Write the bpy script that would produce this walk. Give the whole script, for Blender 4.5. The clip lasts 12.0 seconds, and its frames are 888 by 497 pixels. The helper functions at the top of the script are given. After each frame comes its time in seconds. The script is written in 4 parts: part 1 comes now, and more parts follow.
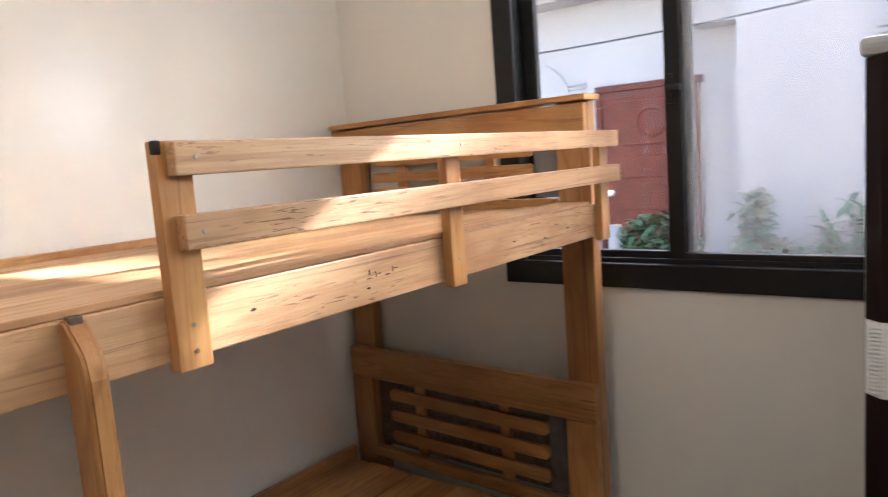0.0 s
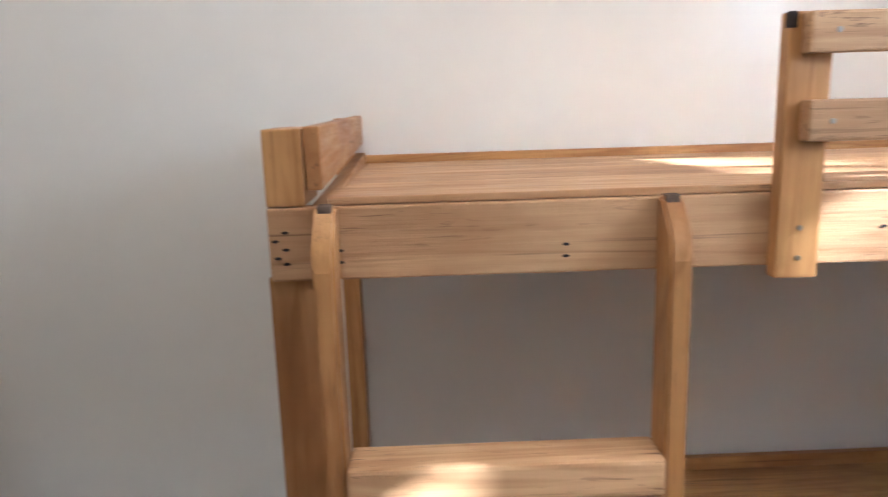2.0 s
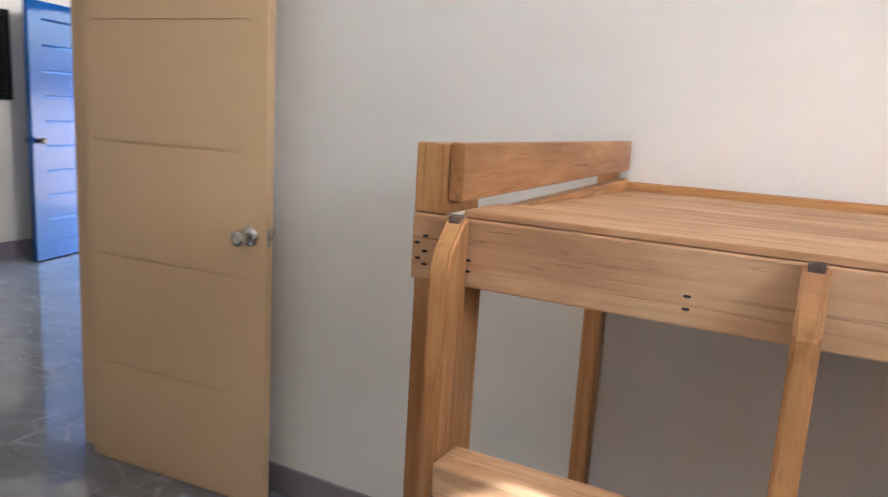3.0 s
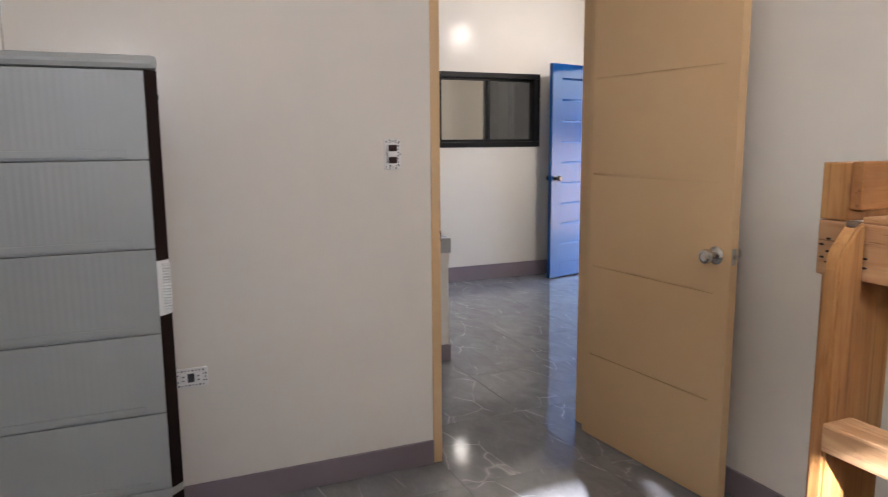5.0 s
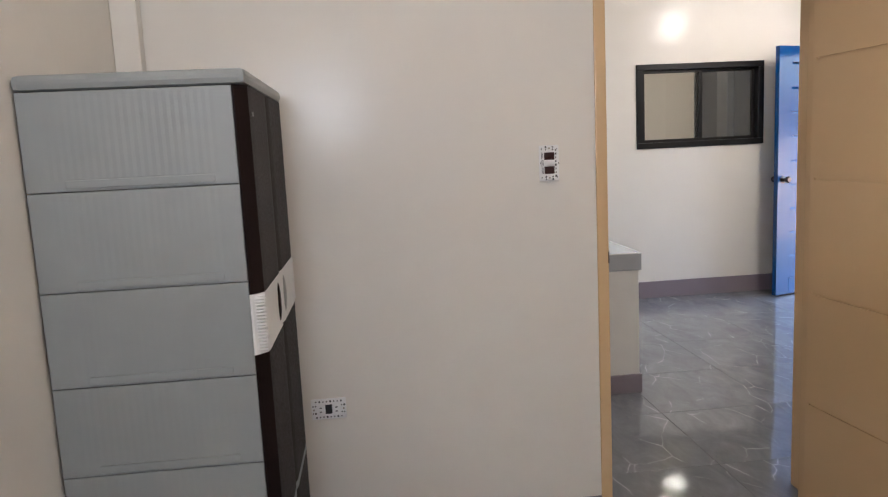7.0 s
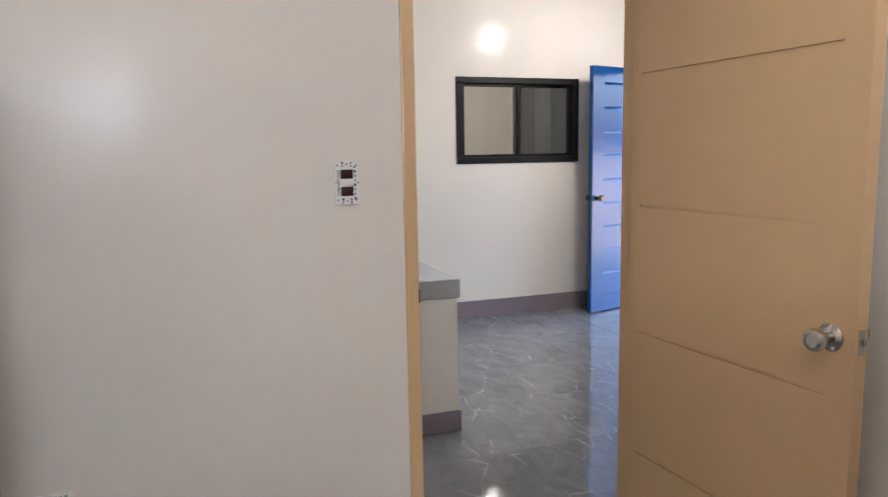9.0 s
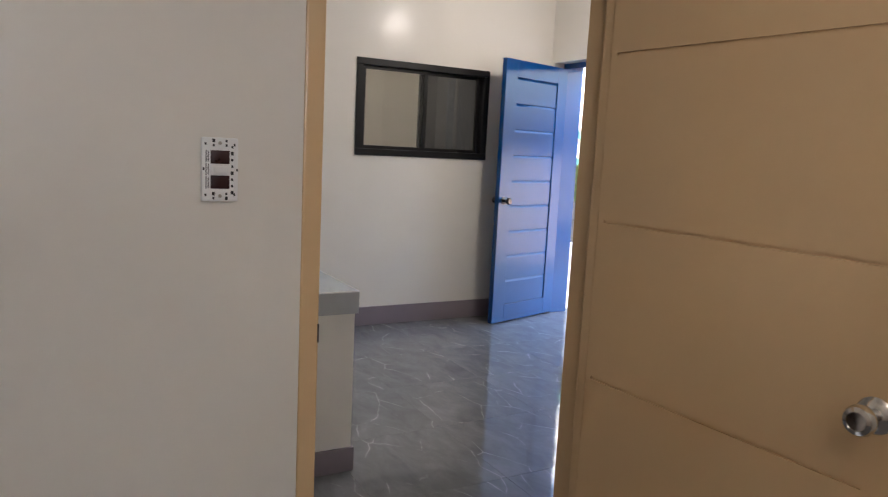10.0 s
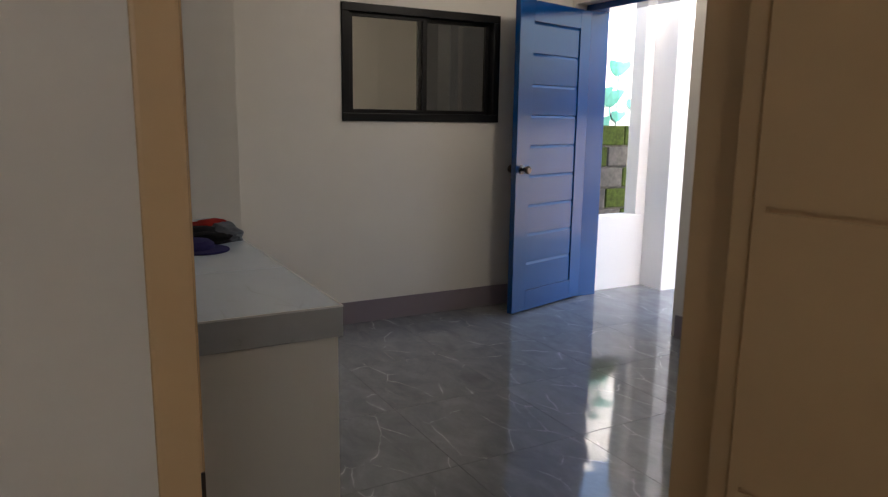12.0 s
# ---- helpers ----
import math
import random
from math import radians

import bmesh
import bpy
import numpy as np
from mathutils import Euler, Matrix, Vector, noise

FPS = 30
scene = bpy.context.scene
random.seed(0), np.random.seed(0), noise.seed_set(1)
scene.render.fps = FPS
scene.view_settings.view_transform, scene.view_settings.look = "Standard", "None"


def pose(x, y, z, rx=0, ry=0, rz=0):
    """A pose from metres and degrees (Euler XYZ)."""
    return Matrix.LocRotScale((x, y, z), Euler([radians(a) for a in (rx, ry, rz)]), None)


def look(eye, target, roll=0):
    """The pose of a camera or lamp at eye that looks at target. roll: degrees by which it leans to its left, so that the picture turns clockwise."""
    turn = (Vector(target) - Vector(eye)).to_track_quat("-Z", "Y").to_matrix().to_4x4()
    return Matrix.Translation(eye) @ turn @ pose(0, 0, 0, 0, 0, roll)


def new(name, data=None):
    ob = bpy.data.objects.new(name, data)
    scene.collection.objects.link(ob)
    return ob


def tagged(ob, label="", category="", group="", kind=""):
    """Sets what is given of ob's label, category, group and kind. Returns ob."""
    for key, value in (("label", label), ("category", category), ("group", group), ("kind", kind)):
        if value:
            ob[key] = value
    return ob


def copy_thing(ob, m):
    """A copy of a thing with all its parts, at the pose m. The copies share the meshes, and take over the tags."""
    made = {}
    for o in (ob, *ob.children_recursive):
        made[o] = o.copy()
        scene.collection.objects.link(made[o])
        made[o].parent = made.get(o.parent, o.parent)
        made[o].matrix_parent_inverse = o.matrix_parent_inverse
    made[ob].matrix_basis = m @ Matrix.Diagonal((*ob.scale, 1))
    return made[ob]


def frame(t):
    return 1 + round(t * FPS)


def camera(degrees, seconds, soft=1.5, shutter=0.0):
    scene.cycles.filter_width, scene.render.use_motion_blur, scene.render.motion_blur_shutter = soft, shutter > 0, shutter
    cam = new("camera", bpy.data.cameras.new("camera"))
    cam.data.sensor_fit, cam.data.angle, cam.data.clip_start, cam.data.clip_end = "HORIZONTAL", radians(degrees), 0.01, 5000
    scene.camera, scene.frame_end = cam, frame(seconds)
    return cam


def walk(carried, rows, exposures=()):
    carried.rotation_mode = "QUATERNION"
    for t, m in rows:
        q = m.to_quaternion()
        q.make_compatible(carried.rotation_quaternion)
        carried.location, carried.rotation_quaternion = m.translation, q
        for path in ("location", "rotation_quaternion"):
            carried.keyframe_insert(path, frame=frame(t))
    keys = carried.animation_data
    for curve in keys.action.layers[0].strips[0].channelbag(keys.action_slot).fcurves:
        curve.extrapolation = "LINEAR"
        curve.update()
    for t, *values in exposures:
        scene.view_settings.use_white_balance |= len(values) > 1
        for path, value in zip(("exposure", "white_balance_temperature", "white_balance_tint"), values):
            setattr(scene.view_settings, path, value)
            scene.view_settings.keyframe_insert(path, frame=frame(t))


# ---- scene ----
cam = camera(64.2, 12.0, 1.1, 0.3)
PATH = [
    (0, (0.52, 0.233, 1.393), (-0.686, 1.809, 1.145), -4.2),
    (0.5, (0.527, 0.336, 1.388), (-0.989, 1.61, 1.105), -1.9),
    (1, (0.54, 0.375, 1.379), (-1.221, 1.25, 1.015), -1.8),
    (1.5, (0.535, 0.364, 1.362), (-1.354, 0.881, 0.955), -1.0),
    (2, (0.495, 0.326, 1.353), (-1.466, 0.366, 0.958), -1.7),
    (2.5, (0.466, 0.408, 1.355), (-1.46, -0.03, 1.042), -2.1),
    (2.7, (0.461, 0.487, 1.359), (-1.403, -0.161, 1.034), 0.7),
    (4.3, (0.612, 0.848, 1.369), (-0.599, -0.7, 0.998), 0.4),
    (4.5, (0.638, 0.878, 1.37), (-0.461, -0.753, 1.011), 0.2),
    (5, (0.675, 0.922, 1.371), (-0.115, -0.891, 1.068), -0.4),
    (5.5, (0.659, 0.932, 1.369), (-0.011, -0.923, 1.037), 0.7),
    (6, (0.578, 0.854, 1.357), (0.097, -1.055, 1.001), -2.1),
    (6.5, (0.432, 0.683, 1.371), (0.058, -1.254, 1.043), -3.0),
    (6.7, (0.401, 0.655, 1.375), (0.185, -1.311, 1.081), -3.9),
    (8.3, (0.093, 0.527, 1.403), (-0.152, -1.442, 1.156), 0.7),
    (8.5, (0.102, 0.437, 1.402), (-0.213, -1.524, 1.168), -0.8),
    (9, (0.149, 0.206, 1.395), (-0.519, -1.66, 1.127), -1.0),
    (9.5, (0.071, -0.049, 1.397), (-0.775, -1.848, 1.184), 0.9),
    (10, (0.017, -0.34, 1.379), (-0.948, -2.07, 1.099), 2.9),
    (10.5, (0.011, -0.638, 1.397), (-1.133, -2.253, 1.104), -1.1),
    (11, (-0.062, -0.77, 1.385), (-1.155, -2.415, 1.068), 0.3),
    (11.5, (-0.241, -0.901, 1.385), (-1.253, -2.599, 1.081), 2.8),
    (12, (-0.364, -1.079, 1.334), (-1.31, -2.803, 0.968), 0.8),
]
EXPOSURES = [(0.0, 4.2, 5800, 12), (1.0, 4.0, 5500, 12), (2.5, 4.3, 5400, 13), (4.5, 4.05, 5900, 17), (5.5, 3.95, 5950, 17), (6.5, 4.05, 5950, 16),
             (8.5, 4.35, 5750, 15), (9.5, 3.9, 5900, 16), (10.0, 3.55, 6000, 15), (10.5, 2.8, 6100, 14), (12.0, 2.55, 6350, 14)]
walk(cam, [(t, look(eye, target, roll)) for t, eye, target, roll in PATH], EXPOSURES)

# ---------------------------------------------------------------- world, sun, lamps
world = bpy.data.worlds.new("sky")
scene.world = world
world.use_nodes = True
wn = world.node_tree
sky = wn.nodes.new("ShaderNodeTexSky")
sky.sky_type = "NISHITA"
sky.sun_disc = False
sky.dust_density = 5.0            # a hazy, whitish sky
SUN_DIR = Vector((1.67, 3.93, 2.27)).normalized()   # from the room towards the sun
sky.sun_elevation = math.asin(SUN_DIR.z)
sky.sun_rotation = math.atan2(SUN_DIR.x, SUN_DIR.y)
wn.links.new(sky.outputs[0], wn.nodes["Background"].inputs[0])
wn.nodes["Background"].inputs[1].default_value = 0.15

sun = bpy.data.lights.new("sun", "SUN")
sun.energy, sun.angle, sun.color = 1.85, radians(1.0), (1.0, 0.965, 0.92)
sun_ob = new("sun", sun)
sun_ob.matrix_world = look(SUN_DIR * 30, (0, 0, 0))

SKY_FILL, FILL_BED, LAMP_LIVING, LAMP_BACK = 2.3, 1.1, 2.7, 1.5     # watts
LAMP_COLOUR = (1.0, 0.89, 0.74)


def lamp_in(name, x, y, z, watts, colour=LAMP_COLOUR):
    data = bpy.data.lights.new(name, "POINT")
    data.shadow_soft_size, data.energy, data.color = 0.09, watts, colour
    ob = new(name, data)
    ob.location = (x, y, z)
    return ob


# fill lamp added near the ceiling to lift the dim bedroom; none in view
lamp_in("bedroom_fill_light", -0.05, 0.15, 2.55, FILL_BED, (1.0, 0.86, 0.70))
lamp_in("living_lamp_light", -2.9, -3.8, 2.55, LAMP_LIVING)
lamp_in("back_lamp_light", -1.3, -6.5, 2.55, LAMP_BACK)

# added area lamp behind the wardrobe: sky stand-in for the bedroom window's third light
sky_in = bpy.data.lights.new("window_sky_fill", "AREA")
sky_in.shape, sky_in.size, sky_in.size_y = "RECTANGLE", 0.50, 0.95
sky_in.energy, sky_in.color = SKY_FILL, (0.94, 0.98, 1.0)
sky_ob = new("window_sky_fill", sky_in)
sky_ob.matrix_world = look((0.735, 2.215, 1.60), (0.735, 0.0, 1.60))

# ---------------------------------------------------------------- materials


class Mat:
    """A small builder for node materials."""

    def __init__(self, name):
        self.m = bpy.data.materials.new(name)
        self.m.use_nodes = True
        self.t = self.m.node_tree
        self.b = self.t.nodes["Principled BSDF"]
        self.co = self.t.nodes.new("ShaderNodeTexCoord").outputs["Object"]

    def node(self, kind, **ins):
        n = self.t.nodes.new(kind)
        for k, v in ins.items():
            self.set(n.inputs[k.replace("_", " ")], v)
        return n

    def set(self, sock, v):
        if isinstance(v, bpy.types.NodeSocket):
            self.t.links.new(v, sock)
        elif isinstance(v, tuple) and len(v) == 3 and sock.type == "RGBA":
            sock.default_value = (*v, 1)
        else:
            sock.default_value = v

    def scaled(self, sx, sy, sz, shift=True):
        mp = self.node("ShaderNodeMapping", Vector=self.co)
        mp.inputs["Scale"].default_value = (sx, sy, sz)
        if shift:
            info = self.t.nodes.new("ShaderNodeObjectInfo")
            mul = self.node("ShaderNodeMath", Value=info.outputs["Random"])
            mul.operation = "MULTIPLY"
            mul.inputs[1].default_value = 37.0
            self.t.links.new(mul.outputs[0], mp.inputs["Location"])
        return mp.outputs[0]

    def noise(self, vec, scale, detail=4.0, rough=0.55, dist=0.0):
        n = self.node("ShaderNodeTexNoise", Vector=vec, Scale=scale, Detail=detail, Roughness=rough, Distortion=dist)
        return n.outputs["Fac"]

    def ramp(self, fac, stops):
        r = self.node("ShaderNodeValToRGB", Fac=fac)
        e = r.color_ramp.elements
        while len(e) < len(stops):
            e.new(0.5)
        for el, (p, c) in zip(e, stops):
            el.position = p
            el.color = (*c, 1) if isinstance(c, tuple) else (c, c, c, 1)
        return r.outputs["Color"]

    def mix(self, fac, a, b, mode="MIX"):
        n = self.t.nodes.new("ShaderNodeMix")
        n.data_type, n.blend_type = "RGBA", mode
        self.set(n.inputs[0], fac)
        self.set(n.inputs[6], a)
        self.set(n.inputs[7], b)
        return n.outputs[2]

    def bump(self, height, strength, dist=0.01, normal=None):
        n = self.node("ShaderNodeBump", Height=height, Strength=strength, Distance=dist)
        if normal is not None:
            self.t.links.new(normal, n.inputs["Normal"])
        self.t.links.new(n.outputs[0], self.b.inputs["Normal"])
        return n.outputs[0]

    def fill(self, **ins):
        for k, v in ins.items():
            self.set(self.b.inputs[k.replace("_", " ")], v)
        return self.m


def paint(name, colour, rough, spec=0.5, vary=0.025, bump=0.12, coat=0.0, wave=0.0):
    """Rolled wall or door paint: faint blotches, a fine orange-peel relief."""
    k = Mat(name)
    big = k.noise(k.scaled(1, 1, 1, False), 1.3, 3)
    fine = k.noise(k.scaled(1, 1, 1, False), 220, 2)
    dark = tuple(c * (1 - vary) for c in colour)
    light = tuple(min(1, c * (1 + vary * 0.6)) for c in colour)
    col = k.ramp(big, [(0.3, dark), (0.7, light)])
    under = k.bump(k.noise(k.scaled(1, 1, 0.7, False), 5.5, 4, 0.6, 0.8), wave, 0.03) if wave else None
    k.bump(fine, bump, 0.0012, under)
    return k.fill(Base_Color=col, Roughness=rough, Specular_IOR_Level=spec, Coat_Weight=coat, Coat_Roughness=0.12)


def wood(name, axis, pale=0.0, rough=0.42):
    """Varnished pallet pine with the grain along one axis; pale boards are bleached and full of dark flecks."""
    k = Mat(name)

    def along(across, length):
        s = [across, across, across]
        s[axis] = length
        return k.scaled(*s)
    rings = k.noise(along(6.0, 0.45), 1.7, 3, 0.5, 1.4)
    wave = k.node("ShaderNodeMath", Value=rings)
    wave.operation = "MULTIPLY"
    wave.inputs[1].default_value = 10.0
    frac = k.node("ShaderNodeMath", Value=wave.outputs[0])
    frac.operation = "PINGPONG"
    frac.inputs[1].default_value = 1.0
    fibre = k.noise(along(60.0, 1.6), 2.0, 5, 0.65)
    fleck = k.noise(along(210.0, 17.0), 1.0, 3, 0.6, 0.6)
    where = k.noise(along(5.0, 1.6), 1.5, 2)
    crack = k.noise(along(90.0, 1.3), 1.3, 3, 0.5, 0.2)
    blot = k.noise(along(4.5, 2.0), 1.4, 4)
    mixc = lambda p, q: tuple(p[i] * (1 - pale) + q[i] * pale for i in range(3))
    a = mixc((0.58, 0.310, 0.112), (0.67, 0.425, 0.228))
    b = mixc((0.43, 0.200, 0.064), (0.52, 0.300, 0.145))
    d = mixc((0.34, 0.140, 0.042), (0.41, 0.210, 0.095))
    col = k.ramp(frac.outputs[0], [(0.0, a), (0.6, a), (1.0, b)])
    col = k.mix(k.ramp(fibre, [(0.42, 0.0), (0.75, 0.7)]), col, b)
    col = k.mix(k.ramp(blot, [(0.44, 0.0), (0.66, 0.85)]), col, d)
    dark = k.mix(1.0, k.ramp(fleck, [(0.60, 0.0), (0.66, 0.35 + 0.45 * pale)]), k.ramp(where, [(0.42, 0.0), (0.57, 1.0)]), "MULTIPLY")
    col = k.mix(dark, col, (0.13, 0.062, 0.030))
    col = k.mix(k.ramp(crack, [(0.63, 0.0), (0.72, 0.6)]), col, (0.11, 0.052, 0.025))
    info = k.t.nodes.new("ShaderNodeObjectInfo")
    shade = k.ramp(info.outputs["Random"], [(0.0, (0.80, 0.76, 0.72)), (1.0, (1.0, 1.0, 1.0))])
    col = k.mix(1.0, col, shade, "MULTIPLY")
    r = k.ramp(fibre, [(0.3, rough * 0.8), (0.7, rough * 1.3)])
    k.bump(fibre, 0.35, 0.003)
    return k.fill(Base_Color=col, Roughness=r, Specular_IOR_Level=0.4)


def plain(name, colour, rough, metal=0.0, spec=0.5, vary=0.08, scale=30, bump=0.05):
    k = Mat(name)
    n = k.noise(k.scaled(1, 1, 1), scale, 4)
    col = k.ramp(n, [(0.3, tuple(c * (1 - vary) for c in colour)), (0.7, tuple(min(1, c * (1 + vary)) for c in colour))])
    r = k.ramp(n, [(0.3, rough * 0.85), (0.7, min(1, rough * 1.2))])
    if bump:
        k.bump(n, bump, 0.002)
    return k.fill(Base_Color=col, Roughness=r, Metallic=metal, Specular_IOR_Level=spec)


def marble(name, base, light, vein, rough, scale=1.0, amount=0.8):
    """Polished porcelain tile with pale branching veins."""
    k = Mat(name)
    v = k.scaled(scale * 1.5, scale * 0.8, scale)
    v.node.inputs["Rotation"].default_value = (0, 0, 0.7)
    warp = k.node("ShaderNodeTexNoise", Vector=v, Scale=2.0, Detail=2.5, Roughness=0.5)
    wv = k.node("ShaderNodeVectorMath")
    wv.operation = "MULTIPLY_ADD"
    k.set(wv.inputs[0], warp.outputs["Color"])
    wv.inputs[1].default_value = (0.26, 0.26, 0.26)
    k.set(wv.inputs[2], v)
    cells = k.t.nodes.new("ShaderNodeTexVoronoi")
    cells.feature = "DISTANCE_TO_EDGE"
    k.set(cells.inputs["Vector"], wv.outputs[0])
    cells.inputs["Scale"].default_value = 2.0
    line = k.ramp(cells.outputs["Distance"], [(0.0, 0.62), (0.005, 0.25), (0.018, 0.05), (0.05, 0.0)])
    gate = k.ramp(k.noise(v, 3.6, 3), [(0.47, 0.0), (0.64, amount)])
    cloud = k.noise(v, 3.2, 6, 0.62, 0.6)
    fine = k.noise(v, 22, 3)
    col = k.ramp(cloud, [(0.25, base), (0.75, light)])
    col = k.mix(k.ramp(fine, [(0.4, 0.0), (0.8, 0.25)]), col, base)
    m = k.mix(1.0, line, gate, "MULTIPLY")
    col = k.mix(m, col, vein)
    r = k.ramp(fine, [(0.3, rough), (0.7, rough * 1.6)])
    k.bump(k.noise(v, 3.5, 1), 0.10, 0.02)
    return k.fill(Base_Color=col, Roughness=r, Specular_IOR_Level=0.55)


M_WALL = paint("cream_wall_paint", (0.80, 0.765, 0.70), 0.20, 0.20, wave=0.045)
M_CEIL = paint("white_ceiling_paint", (0.82, 0.80, 0.76), 0.6, 0.3)
M_DOOR = paint("beige_door_paint", (0.72, 0.50, 0.275), 0.26, 0.5, 0.04, 0.10)
M_SKIRT = paint("mauve_skirting_paint", (0.24, 0.20, 0.225), 0.38, 0.5)
M_BLUE = paint("blue_gloss_paint", (0.001, 0.052, 0.205), 0.12, 0.55, 0.15, 0.05, 0.0, 0.04)
M_WOOD = [wood("pine_x", 0), wood("pine_y", 1), wood("pine_z", 2), wood("bleached_pine_y", 1, 1.0, 0.5), wood("deck_pine_y", 1, 0.9, 0.5)]
M_TILE = marble("grey_marble_tile", (0.150, 0.157, 0.168), (0.27, 0.276, 0.287), (0.72, 0.72, 0.71), 0.05, 1.5, 1.0)
M_GROUT = plain("grey_grout", (0.21, 0.21, 0.22), 0.6)
M_COUNTER_EDGE = plain("grey_edge_tile", (0.43, 0.44, 0.45), 0.3, 0.0, 0.5, 0.05, 10, 0.02)
M_COUNTER = marble("pale_counter_tile", (0.66, 0.76, 0.88), (0.70, 0.80, 0.91), (0.36, 0.40, 0.45), 0.06, 1.6, 0.45)
M_ALU = plain("black_aluminium", (0.009, 0.009, 0.0095), 0.34, 0.0, 0.28)
M_CHROME = plain("brushed_chrome", (0.62, 0.60, 0.57), 0.16, 1.0, 0.5, 0.05, 60, 0.02)
M_STEEL = plain("worn_steel", (0.42, 0.39, 0.34), 0.35, 1.0)
M_BRONZE = plain("dark_bronze", (0.11, 0.09, 0.075), 0.28, 1.0)
M_BROWN = plain("dark_brown_plastic", (0.014, 0.008, 0.007), 0.5, 0.0, 0.10, 0.12, 160, 0.15)
M_GREYPL = plain("grey_plastic", (0.31, 0.33, 0.325), 0.40, 0.0, 0.45, 0.03, 8, 0.02)
M_WHITEPL = plain("white_plastic", (0.82, 0.82, 0.81), 0.35, 0.0, 0.5, 0.03, 12, 0.02)
M_BADGE = plain("dull_grey_badge", (0.045, 0.040, 0.040), 0.35)
M_BLACKPL = plain("black_plastic", (0.02, 0.02, 0.022), 0.4)
M_REDPL = plain("dark_red_plastic", (0.030, 0.006, 0.005), 0.3)
M_WEATHER_SHADE = plain("weathered_and_shaded_wood", (0.13, 0.09, 0.065), 0.8, 0, 0.3, 0.5, 60, 0.3)
M_CHAR = plain("charred_wood", (0.03, 0.022, 0.02), 0.75, 0, 0.3, 0.4, 60, 0.3)
M_GREY_BOARD = plain("grey_board_wood", (0.16, 0.15, 0.15), 0.7, 0, 0.3, 0.3, 14, 0.1)


def glass(name, tint, rough=0.0):
    m = bpy.data.materials.new(name)
    m.use_nodes = True
    b = m.node_tree.nodes["Principled BSDF"]
    b.inputs["Base Color"].default_value = (*tint, 1)
    b.inputs["Roughness"].default_value = rough
    b.inputs["Transmission Weight"].default_value = 1.0
    b.inputs["IOR"].default_value = 1.45
    return m


M_GLASS = glass("clear_glass", (0.97, 0.985, 0.98))


def dusty_glass(name, clear, dust):
    """Dusty pane: thin clear glass under a film of pale dust that scatters the sun."""
    m = bpy.data.materials.new(name)
    m.use_nodes = True
    t = m.node_tree
    t.nodes.clear()
    out = t.nodes.new("ShaderNodeOutputMaterial")
    thru, scat, gloss = (t.nodes.new(k) for k in ("ShaderNodeBsdfTransparent", "ShaderNodeBsdfTranslucent", "ShaderNodeBsdfGlossy"))
    thru.inputs[0].default_value = (clear, clear, clear * 1.01, 1)
    scat.inputs[0].default_value = (0.80, 0.79, 0.78, 1)
    gloss.inputs["Roughness"].default_value = 0.02
    co = t.nodes.new("ShaderNodeTexCoord")
    no = t.nodes.new("ShaderNodeTexNoise")
    no.inputs["Scale"].default_value, no.inputs["Detail"].default_value = 2.5, 5
    t.links.new(co.outputs["Object"], no.inputs["Vector"])
    rp = t.nodes.new("ShaderNodeMapRange")
    rp.inputs["To Min"].default_value, rp.inputs["To Max"].default_value = dust * 0.75, dust * 1.25
    t.links.new(no.outputs["Fac"], rp.inputs["Value"])
    m1, m2, fr = t.nodes.new("ShaderNodeMixShader"), t.nodes.new("ShaderNodeMixShader"), t.nodes.new("ShaderNodeFresnel")
    fr.inputs[0].default_value = 1.3
    t.links.new(rp.outputs[0], m1.inputs[0])
    t.links.new(thru.outputs[0], m1.inputs[1])
    t.links.new(scat.outputs[0], m1.inputs[2])
    t.links.new(fr.outputs[0], m2.inputs[0])
    t.links.new(m1.outputs[0], m2.inputs[1])
    t.links.new(gloss.outputs[0], m2.inputs[2])
    t.links.new(m2.outputs[0], out.inputs[0])
    return m


M_GLASS_DUST = dusty_glass("dusty_window_glass", 0.76, 0.045)
M_GLASS_DARK = glass("dark_tinted_glass", (0.22, 0.24, 0.27))

# ---------------------------------------------------------------- mesh helpers
WORLD = {}


def cube(bm, x0, y0, z0, x1, y1, z1, bevel=0.0, m=None):
    """A box with softened edges, added to bm."""
    t = bmesh.new()
    bmesh.ops.create_cube(t, size=1.0)
    sx, sy, sz = abs(x1 - x0), abs(y1 - y0), abs(z1 - z0)
    bmesh.ops.scale(t, vec=(sx, sy, sz), verts=t.verts)
    if bevel:
        bmesh.ops.bevel(t, geom=t.edges[:], offset=min(bevel, 0.45 * min(sx, sy, sz)), segments=2, affect="EDGES", profile=0.6)
    bmesh.ops.translate(t, vec=((x0 + x1) / 2, (y0 + y1) / 2, (z0 + z1) / 2), verts=t.verts)
    if m is not None:
        t.transform(m)
    tmp = bpy.data.meshes.new("tmp")
    t.to_mesh(tmp)
    t.free()
    bm.from_mesh(tmp)
    bpy.data.meshes.remove(tmp)
    return bm


def B(x0, y0, z0, x1, y1, z1, bevel=0.003, m=None):
    return cube(bmesh.new(), x0, y0, z0, x1, y1, z1, bevel, m)


def cyl(bm, p0, p1, r0, r1=None, seg=20):
    r1 = r0 if r1 is None else r1
    p0, p1 = Vector(p0), Vector(p1)
    d = p1 - p0
    m = Matrix.Translation((p0 + p1) / 2) @ d.to_track_quat("Z", "Y").to_matrix().to_4x4()
    bmesh.ops.create_cone(bm, cap_ends=True, segments=seg, radius1=r0, radius2=r1, depth=d.length, matrix=m)
    return bm


